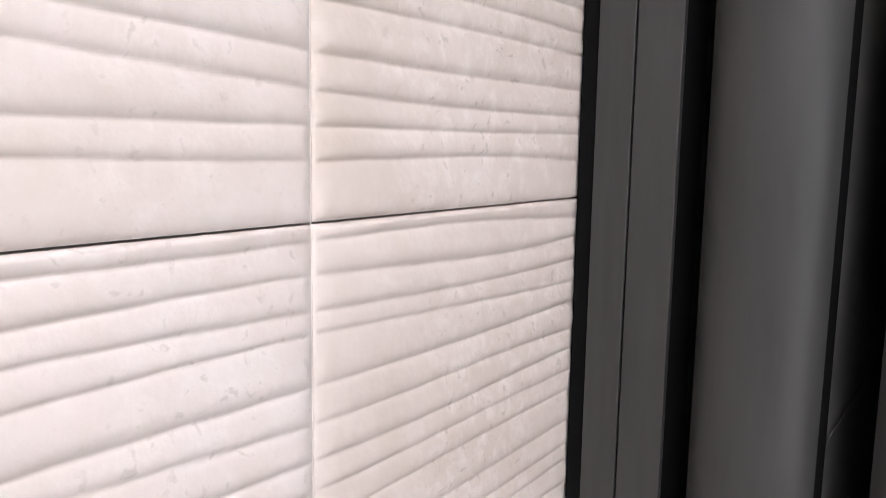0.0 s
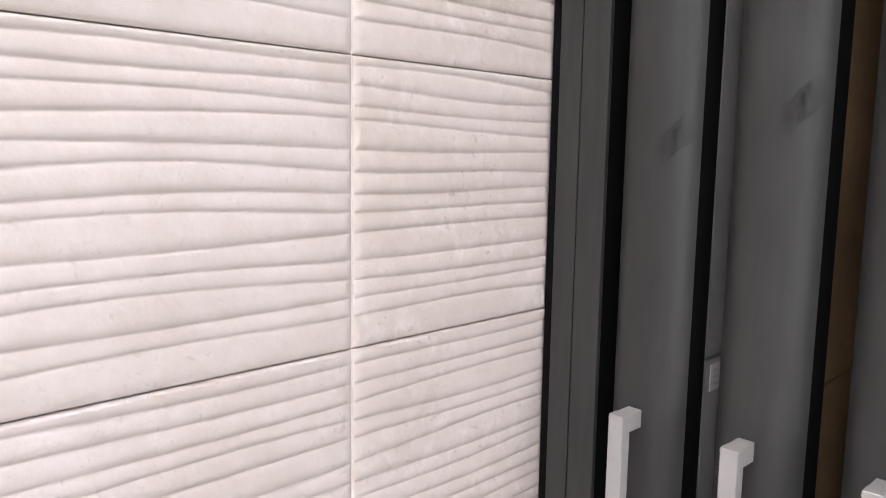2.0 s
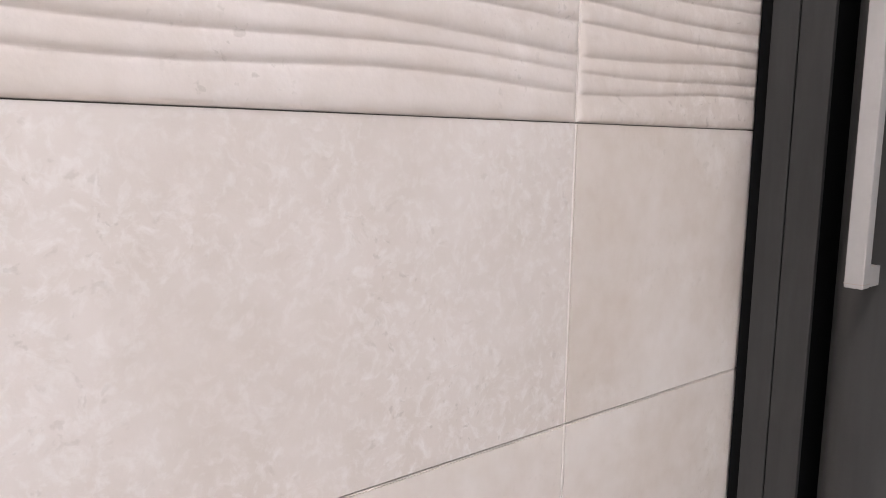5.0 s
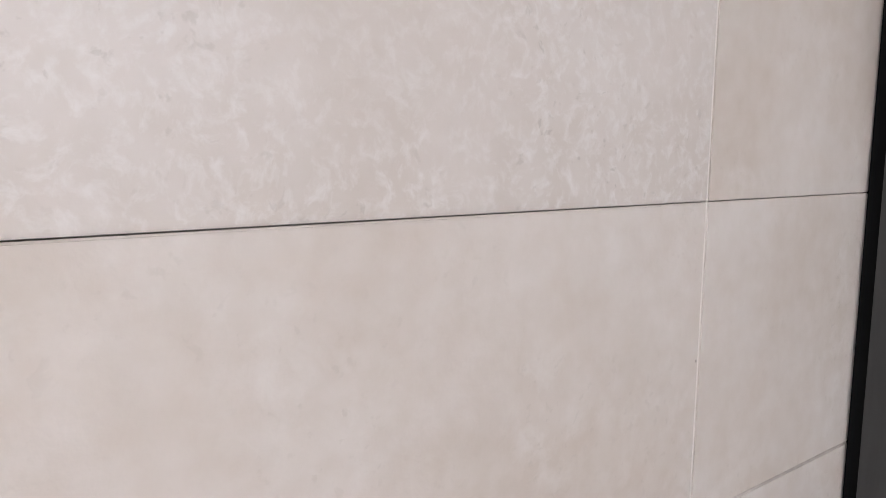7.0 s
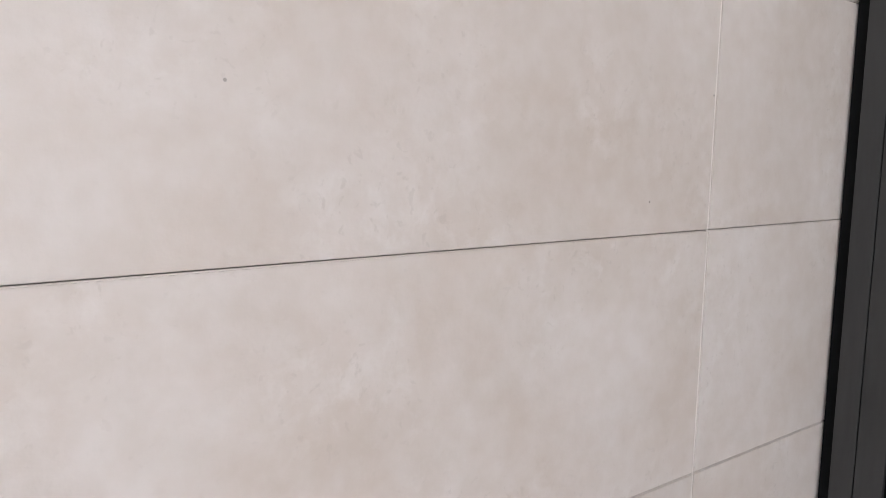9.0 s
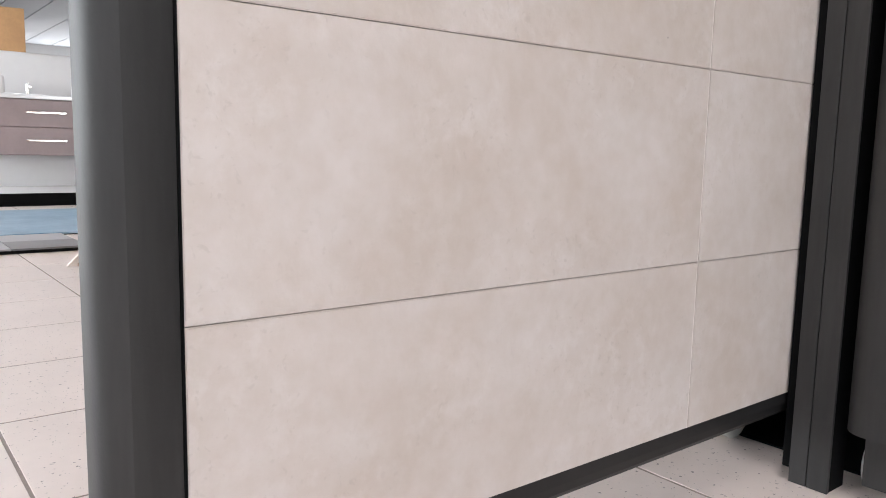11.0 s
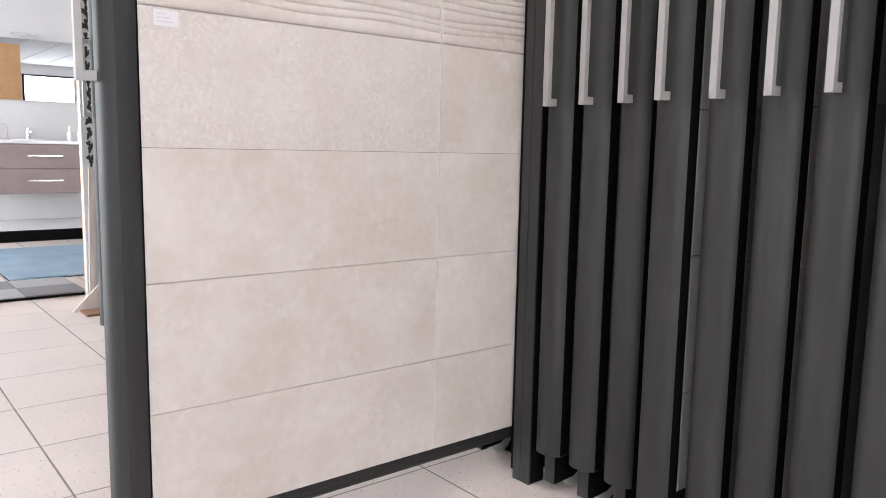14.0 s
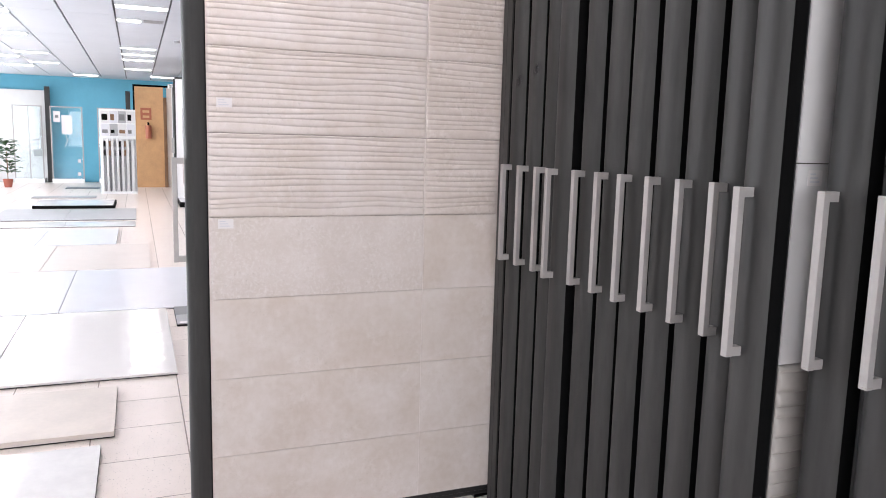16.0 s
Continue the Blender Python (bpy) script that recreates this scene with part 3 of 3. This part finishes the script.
def scuff(panel, z, seed):
    """A dark rubbed mark on the rounded front of a panel."""
    rnd = random.Random(seed)
    bm = bmesh.new()
    cols = []
    for i in range(11):
        px = 0.006 + 0.0032 * i
        c = z + 0.0036 * (i - 5) + rnd.uniform(-0.002, 0.002)
        cols.append([bm.verts.new((px + 0.0002, front_y(px) - 0.0006, c + d)) for d in (-0.015, 0.015)])
    for a, b in zip(cols, cols[1:]):
        bm.faces.new((a[0], b[0], b[1], a[1]))
    return part("scuff_mark", bm, SCUFF, panel, "dark scuff on the coating")


scuff(row[0], 1.552, 1)
scuff(row[1], 1.579, 2)

# the rack that holds them
rack = thing("panel_rack", "dark grey metal rack for sliding tile panels", "display rack")
block("post", (0.0176, 0.0447, 0.2585, 0.2645, 0.0, 2.42), FRAME, rack, bevel=0.0008)
block("post", (0.0461, 0.0781, 0.2585, 0.2645, 0.0, 2.42), FRAME, rack, bevel=0.0008)
# black core puts the gap's shade on the sides of the post
block("post_core", (0.0195, 0.0762, 0.265, 0.315, 0.0, 2.42), BLACK, rack)
block("brush_strip", (0.003, 0.0192, 0.2655, 0.305, 0.02, 2.42), BLACK, rack, "black rubber strip")
# black sheet stands in for the shadow under the closed panels
block("base_plate", (-0.4645, 2.5595, 0.375, 1.3195, 0.0, 0.004), BLACK, rack, "black sheet for the floor shade under the panels")
block("header", (-0.5, 2.6, 0.32, 1.32, 2.42, 2.5), FRAME, rack)
block("back_panel", (-0.5, 2.6, 1.32, 1.36, 0.0, 2.5), FRAME, rack)
block("side_panel", (2.56, 2.6, 0.32, 1.3195, 0.0, 2.4195), FRAME, rack)
block("side_panel", (-0.50, -0.465, 0.32, 1.3195, 0.0, 2.4195), FRAME, rack)

# another panel of the rack, pulled out a little, and what leans behind it
far_panel = make_panel("dark grey sliding panel standing out of the rack", "sliding panels", (-1.95, -0.268, 0))
flat_tile(0.95, 2.0, GREYTILE, far_panel, (HALF, 0.064, 0.14))

board = thing("tile_board", "tall sample board with a black scroll pattern", "sample board", at=(-2.86, -0.1, 0))
block("board", (-0.02, 0.02, 0.0, 1.27, 0.0, 2.3), PALETILE, board)
block("back_face", (-0.035, -0.0205, 0.0, 1.27, 0.0, 2.3), ORANGE, board, "orange wood back")
for i in range(20):
    bm = bmesh.new()
    z = 0.76 + i * 0.068
    ring = []
    for a in range(40):
        th = 2 * math.pi * a / 40
        r = 0.017 + 0.007 * math.sin(3 * th + i) + 0.004 * math.sin(7 * th + 2 * i)
        ring.append((0.042 + r * math.cos(th), z + 0.03 + 1.5 * r * math.sin(th)))
    prism(bm, ring, 0.0203, 0.0218, "x")
    part("scroll_motif", bm, PATTERN, board)
for i, (yy, top) in enumerate(((-0.10, 0.75), (-0.055, 0.80))):
    pl = thing("tile_plank", "narrow cream tile plank standing upright", "tile sample", "planks", (-2.825, yy, 0))
    part("plank", prism(bmesh.new(), [(0.0, 0.0), (0.03, 0.0), (0.052, top), (0.022, top)], 0.0, 0.015, "x"), OAK if i else BEIGE, pl)
foot = thing("plank_stand", "wedge-shaped beige stand for sample planks", "stand", at=(-2.80, -0.195, 0))
part("wedge", prism(bmesh.new(), [(0.0, 0.0), (0.3, 0.0), (0.3, 0.2), (0.13, 0.13)], 0.0, 0.02, "x"), OAK, foot)
part("base", prism(bmesh.new(), [(0.04, 0.0), (0.3, 0.0), (0.3, 0.012), (0.04, 0.012)], 0.021, 0.16, "x"), BROWN, foot)


# ---------------------------------------------------------------- bathroom bays in the distance
def rack_bay(x, y, n, vanity=True, hgt=2.46, wide=1.9):
    """A rack of closed panels; its white end wall, facing +x, carries a vanity and a mirror."""
    r = thing("display_bay", "tall rack with a white end wall edged in dark grey", "display rack", "bays", (x, y, 0))
    block("end_wall", (-0.06, 0, 0.0, wide, 0.0, hgt), WHITE, r)
    # unseen white wall, added to brighten what the next bay's mirror reflects
    block("end_wall", (-1.82, -1.77, 0.0, wide, 0.0, hgt), WHITE, r)
    block("edge_trim", (-0.062, 0.004, -0.035, -0.001, 0.0, hgt), FRAME, r)
    block("top_trim", (-0.062, 0.004, 0.0, wide, hgt + 0.001, hgt + 0.04), FRAME, r)
    block("header", (-1.75, -0.064, 0.03, 1.3, 2.41, hgt), FRAME, r)
    for i in range(n):
        copy_thing(closed_plain, pose(x - 0.17 - PITCH * i, y, 0))
    lamp = thing("spot_lamp", "white spot lamp on top of the rack", "lamp", "spot lamps", (x - 0.8, y - 0.06, 0))
    block("lamp_arm", (-0.01, 0.01, -0.05, 0.25, 2.38, 2.4), CHROME, lamp)
    part("lamp_head", prism(bmesh.new(), disc((0, -0.02), 0.03, 20), 2.31, 2.378, "z", True), NYLON, lamp)
    pl = thing("plinth", "low white plinth with a dark front edge", "plinth", "plinths", (x, y - 0.04, 0))
    block("plinth_top", (0.005, 1.1, 0.045, wide, 0.085, 0.1), PALETILE, pl)
    block("plinth_edge", (1.1005, 1.115, 0.03, wide, 0.0, 0.1), BLACK, pl)
    block("plinth_edge", (0.005, 1.1, 0.03, 0.0445, 0.0, 0.1), BLACK, pl)
    block("plinth_core", (0.005, 1.1, 0.045, wide, 0.0, 0.0845), BLACK, pl)
    if not vanity:
        return r
    v = thing("vanity_unit", "wall-hung taupe vanity with two drawers", "vanity", "vanities", (x, y, 0))
    block("body", (0.0, 0.46, 0.11, 1.02, 0.385, 0.86), VANITY, v)
    for z0, z1 in ((0.389, 0.62), (0.626, 0.852)):
        d = block("drawer", (0.4605, 0.479, 0.112, 1.018, z0, z1), VANITY, v, bevel=0.003)
        hz = z0 + 0.115
        block("drawer_handle", (0.497, 0.509, 0.47, 0.78, hz, hz + 0.014), CHROME, d, "thin chrome bar handle")
        for yy in (0.5, 0.74):
            block("handle_leg", (0.4795, 0.4968, yy, yy + 0.012, hz, hz + 0.012), CHROME, d)
    top = thing("washbasin", "white ceramic washbasin top", "washbasin", "washbasins", (x, y, 0.861))
    bm = bmesh.new()
    box(bm, 0.002, 0.49, 0.1, 1.03, 0.0, 0.035, 0.006)
    part("basin_top", bm, CERAMIC, top)
    part("basin_rim", prism(bmesh.new(), disc((0.27, 0.56), 0.2, 32), 0.0355, 0.043, "z", True), CERAMIC, top)
    f = thing("tap", "small chrome basin tap", "tap", "taps", (x + 0.1, y + 0.56, 0.897))
    part("tap_body", prism(bmesh.new(), disc((0, 0), 0.02, 16), 0, 0.11, "z", True), CHROME, f)
    block("spout", (0.018, 0.13, -0.011, 0.011, 0.07, 0.088), CHROME, f)
    block("lever", (-0.01, 0.06, -0.006, 0.006, 0.1105, 0.118), CHROME, f)
    tw = solid("towel_stack", (x + 0.2, x + 0.4, y + 0.14, y + 0.34, 0.897, 1.05), PAPER, "white folded towel stack on the basin", "towel", "towels", bevel=0.02)
    sp = thing("soap_pump", "white and chrome soap pump", "soap dispenser", "soap pumps", (x + 0.3, y + 0.9, 0.897))
    part("bottle", prism(bmesh.new(), disc((0, 0), 0.03, 18), 0, 0.09, "z", True), CERAMIC, sp)
    part("pump", prism(bmesh.new(), disc((0, 0), 0.009, 12), 0.0905, 0.14, "z", True), CHROME, sp)
    cup = thing("tumbler", "white ceramic bathroom tumbler cup", "cup", "cups", (x + 0.3, y + 0.99, 0.897))
    part("cup", prism(bmesh.new(), disc((0, 0), 0.035, 18), 0, 0.1, "z", True), CERAMIC, cup)
    mi = thing("mirror_cabinet", "frameless mirror on the white wall", "mirror", "mirrors", (x, y, 0))
    block("back", (0.001, 0.03, 0.11, 1.02, 1.285, 1.885), WHITE, mi)
    block("mirror", (0.0305, 0.036, 0.112, 1.018, 1.287, 1.883), MIRROR, mi)
    ml = thing("mirror_lamp", "slim chrome lamp above the mirror", "lamp", "mirror lamps", (x, y, 0))
    block("lamp_arm", (0.0, 0.09, 0.54, 0.56, 1.9, 1.912), CHROME, ml)
    block("lamp_bar", (0.085, 0.115, 0.46, 0.72, 1.9125, 1.93), CHROME, ml)
    return r


closed_plain = make_panel("dark grey sliding panel in a distant rack", "distant panels", (-7.37 - PITCH * 14, -0.13, 0))
rack_bay(-7.2, -0.13, 14)
rack_bay(-13.9, -0.13, 12)

# ---------------------------------------------------------------- slabs of floor samples
def slab(x0, x1, y0, y1, material, label, n=1, h=0.012):
    """A sample field of n large tiles laid on the floor."""
    s = thing("floor_sample", label, "tile sample", "floor samples", (x0, y1, 0))
    w = (y1 - y0) / n
    for i in range(n):
        block("tile", (0.0, x1 - x0, -w * (i + 1) + 0.003, -w * i - 0.003, 0.0065, h), material, s, bevel=0.0012)
    # black layer draws the shadow line along the slab's edges
    block("base_board", (0.004, x1 - x0 - 0.002, y0 - y1, -0.002, 0.0012, 0.006), BLACK, s)
    return s


slab(-1.11, -0.1, -2.55, -1.05, MARBLE, "white marble slab with grey veins on the floor", 1, 0.02)
slab(-1.9, -1.23, -3.0, -1.0, OAK, "pale oak-look planks laid on the floor", 2, 0.03)
slab(-3.82, -2.1, -3.6, -0.69, GLOSSY, "large glossy white floor tiles", 3, 0.02)
slab(-5.78, -3.86, -3.7, -0.33, LIGHTGREY, "light grey matt floor tiles", 3, 0.017)
slab(-7.65, -5.8, -3.8, -0.77, BEIGE, "beige floor tile samples", 3, 0.017)
slab(-9.3, -7.68, -3.8, -1.14, LIGHTGREY, "pale grey floor tile samples", 3, 0.017)
slab(-10.3, -9.68, -3.8, -0.92, PALETILE, "pale strip of floor tiles", 3, 0.017)
slab(-12.5, -10.62, -3.0, -0.91, MIDGREY, "mid grey floor tile samples", 2, 0.017)
slab(-15.6, -15.1, -2.9, -1.7, MIDGREY, "grey floor tile sample", 1, 0.016)
slab(-18.6, -18.0, -2.5, -1.75, DARKGREY, "dark grey floor tile sample", 1, 0.016)
tray = thing("raised_tray", "raised white sample tray with a dark edge", "tile sample", at=(-13.9, -2.6, 0))
block("tray_top", (0.0, 1.3, 0.0, 1.3, 0.05, 0.065), PALETILE, tray)
block("tray_edge", (1.3005, 1.33, 0.0, 1.33, 0.0, 0.065), BLACK, tray)
block("tray_edge", (0.0, 1.3, 1.3005, 1.33, 0.0, 0.065), BLACK, tray)
block("tray_core", (0.0, 1.3, 0.0, 1.3, 0.0, 0.0495), BLACK, tray)
slab(-5.55, -3.95, -0.29, 1.2, BLUERUG, "blue marbled floor tile sample", 1, 0.016)
mosaic = thing("two_tone_sample", "grey sample board of four tiles", "tile sample", at=(-3.84, -0.64, 0.0))
for i in range(2):
    for j in range(2):
        block("tile", (0.29 * i + 0.002, 0.29 * i + 0.288, 0.32 * j + 0.002, 0.32 * j + 0.318, 0.0155, 0.024), (DARKGREY, MIDGREY)[(i + j) % 2], mosaic, bevel=0.001)
block("base_board", (0.0, 0.58, 0.0, 0.64, 0.0015, 0.015), BLACK, mosaic)
block("label", (0.52, 0.57, 0.02, 0.1, 0.0245, 0.0255), PAPER, mosaic)

# ---------------------------------------------------------------- far end of the hall
solid("wall_panel", (-20.98, -20.9, -6.5, -3.1, 0.0, 2.45), PALETILE, "white tiled wall panel behind a shower", "wall panel")
for k, (y0, y1) in enumerate(((-3.86, -3.16), (-2.98, -2.2), (-1.84, -1.14))):
    sh = thing("shower_screen", "glass shower screen with silver frame", "shower", "showers", (-20.6, y0, 0))
    w = y1 - y0
    block("shower_tray", (-0.28, 0.3, 0.0, w, 0.0, 0.12), CERAMIC, sh, bevel=0.01)
    gp = block("glass_pane", (0.2, 0.206, 0.03, w - 0.03, 0.1205, 2.0), TINT, sh)
    gp.visible_shadow = False
    for yy in (0.0, w - 0.03):
        block("frame_post", (0.19, 0.22, yy, yy + 0.03, 0.1205, 2.03), SILVER, sh)
    block("frame_top", (0.19, 0.22, 0.03, w - 0.03, 2.0005, 2.03), SILVER, sh)
    if k == 0:
        block("frame_post", (0.19, 0.22, 0.36, 0.385, 0.1205, 2.0), SILVER, sh)
        block("shower_column", (-0.27, -0.2, 0.42, 0.62, 0.7, 2.0), MIDGREY, sh, "grey shower column")
        block("shower_head", (-0.2, 0.0, 0.45, 0.6, 2.001, 2.03), CHROME, sh)
    else:
        block("poster", (0.207, 0.21, 0.08, 0.24, 1.62, 1.9), PAPER, sh, "white printed notice")
        block("poster_mark", (0.2105, 0.212, 0.12, 0.2, 1.73, 1.8), DARKGREY, sh)
    if k == 1:
        block("poster", (0.207, 0.21, 0.27, 0.52, 1.3, 1.8), PAPER, sh, "pale paper sheet taped to the glass")
        hose = bmesh.new()
        for q in range(16):
            yq = 0.29 + 0.06 * math.sin(q * 0.25)
            box(hose, -0.2, -0.185, yq, yq + 0.02, 0.95 + 0.03 * q, 0.98 + 0.03 * q)
        part("shower_hose", hose, CERAMIC, sh)
        for yq, zq in ((0.63, 0.55), (0.62, 0.2)):
            block("price_tag", (0.207, 0.21, yq, yq + 0.07, zq, zq + 0.09), PAPER, sh)
solid("dark_post", (-20.85, -20.7, -3.12, -3.0, 0.0, 2.55), FRAME, "dark upright post between showers", "post", "posts")
solid("dark_post", (-20.4, -20.3, -1.12, -1.0, 0.0, 2.5), FRAME, "dark upright post beside the door", "post", "posts")

sr = thing("sample_rack", "white rack of upright tile samples with printed boards", "display rack", at=(-16.4, -1.64, 0))
block("back_board", (-0.25, -0.2, 0.0, 0.76, 0.0, 1.9), WHITE, sr)
for i in range(7):
    block("divider", (-0.2, 0.0, 0.03 + 0.105 * i, 0.07 + 0.105 * i, 0.05, 1.25), WHITE, sr)
for i in range(6):
    block("sample", (-0.15, -0.03, 0.085 + 0.105 * i, 0.117 + 0.105 * i, 0.05, 1.1), (MIDGREY, DARKGREY)[i % 2], sr)
for i in range(4):
    for j in range(2):
        pic = block("picture", (-0.1995, -0.19, 0.03 + 0.18 * i, 0.2 + 0.18 * i, 1.3 + 0.29 * j, 1.57 + 0.29 * j), (LIGHTGREY, MIDGREY, PALETILE)[(i + 2 * j) % 3], sr)
        block("picture_motif", (-0.1895, -0.186, 0.05 + 0.18 * i, (0.13 if i % 2 else 0.17) + 0.18 * i, 1.36 + 0.29 * j, (1.5 if j else 1.44) + 0.29 * j), (DARKGREY, BLACK, BROWN)[(i + j) % 3], pic)
for i in range(6):
    for z in (0.86, 1.06):
        block("sample_tag", (-0.0295, -0.02, 0.082 + 0.105 * i, 0.12 + 0.105 * i, z, z + 0.13), (BLACK, BROWN, DARKGREY)[i % 3], sr)
block("base", (-0.25, 0.02, 0.0, 0.76, 0.0, 0.0495), WHITE, sr)

dw = thing("door_wall", "orange wood door in a dark frame", "door", at=(-18.75, -0.93, 0), kind="structure")
block("door_leaf", (0.0, 0.05, 0.04, 0.72, 0.0, 2.55), ORANGE, dw)
block("door_frame", (-0.02, 0.06, 0.0, 0.0395, 0.0, 2.6), BLACK, dw)
block("door_frame", (-0.02, 0.06, 0.04, 1.2, 2.551, 2.6), BLACK, dw)
block("door_trim", (0.0, 0.09, 0.7205, 0.8, 0.0, 2.3), BROWN, dw)
block("side_wall", (0.0, 0.05, 0.801, 1.2, 0.0, 2.55), OAK, dw)
sign = thing("fire_sign", "small red fire equipment sign on the door", "sign", at=(-18.695, -0.76, 0))
block("sign_plate", (0.0, 0.006, 0.0, 0.26, 1.72, 2.02), RED, sign)
block("sign_symbol", (0.0065, 0.009, 0.05, 0.21, 1.9, 1.96), ORANGE, sign)
block("sign_symbol", (0.0065, 0.009, 0.05, 0.21, 1.77, 1.83), ORANGE, sign)
ext = thing("fire_extinguisher", "red fire extinguisher hung on the door wall", "fire extinguisher", at=(-18.61, -0.58, 0))
part("cylinder", prism(bmesh.new(), disc((0, 0), 0.075, 20), 1.25, 1.58, "z", True), RED, ext)
part("valve", prism(bmesh.new(), disc((0, 0), 0.025, 12), 1.5805, 1.66, "z", True), BLACK, ext)

pot = thing("potted_plant", "green leafy plant in a terracotta pot", "plant", at=(-18.6, -3.78, 0))
bm = bmesh.new()
bmesh.ops.create_cone(bm, cap_ends=True, segments=20, radius1=0.08, radius2=0.11, depth=0.2, matrix=Matrix.Translation((0, 0, 0.1)))
part("pot", bm, TERRA, pot)
bm = bmesh.new()
rl = random.Random(5)
for i in range(95):
    a, z = rl.uniform(0, 6.28), rl.uniform(0.35, 1.15)
    r = 0.08 + 0.2 * rl.random()
    c = Vector((r * math.cos(a), r * math.sin(a), z))
    d = Vector((math.cos(a), math.sin(a), rl.uniform(-0.5, 0.6))).normalized()
    s = d.cross(Vector((0, 0, 1))).normalized() * rl.uniform(0.045, 0.075)
    L = rl.uniform(0.14, 0.24)
    up = s.cross(d).normalized() * 0.02
    v = [bm.verts.new(q) for q in (c - d * L / 2, c + s + up, c + d * L / 2, c - s + up, c)]
    for k in range(4):
        bm.faces.new((v[k], v[(k + 1) % 4], v[4]))
part("leaves", bm, LEAF, pot)
bm = bmesh.new()
for k in range(4):
    box(bm, -0.01 + 0.02 * k - 0.03, 0.0 + 0.02 * k - 0.03, -0.006, 0.006, 0.19, 0.6 + 0.12 * k)
part("stems", bm, BROWN, pot)

# ---------------------------------------------------------------- floor tiles
PX, PY, FX, FY = 0.388, 0.402, 0.215, -0.297
me = None
rest = bmesh.new()
for i in range(-55, 16):
    for j in range(-17, 14):
        x, y = FX + PX * i, FY + PY * j
        if x < X0 + 0.01 or x + PX > X1 or y < Y0 or y + PY > Y1:
            continue
        near = -17 <= i <= 4 and -6 <= j <= 3
        if near:
            if me is None:
                bm = bmesh.new()
                box(bm, 0.003, PX - 0.003, 0.003, PY - 0.003, -0.0025, 0.0)
                es = [e for e in bm.edges if all(abs(vt.co.z) < 1e-6 for vt in e.verts)]
                bmesh.ops.bevel(bm, geom=es, offset=0.0005, segments=1, affect="EDGES")
                me = bpy.data.meshes.new("floor_tile")
                bm.to_mesh(me)
                bm.free()
                me.materials.append(FLOOR)
            t = new("floor_tile", me)
            t.parent, t.location = floor, (x, y, 0)
        else:
            a = [rest.verts.new(c) for c in ((x + 0.003, y + 0.003, 0), (x + PX - 0.003, y + 0.003, 0), (x + PX - 0.003, y + PY - 0.003, 0), (x + 0.003, y + PY - 0.003, 0))]
            b = [rest.verts.new((q.co.x, q.co.y, -0.0015)) for q in a]
            rest.faces.new(a)
            for k in range(4):
                rest.faces.new((b[k], b[(k + 1) % 4], a[(k + 1) % 4], a[k]))
tagged(part("floor_tiles", rest, FLOOR, floor), "cream speckled floor tiles", kind="stuff")
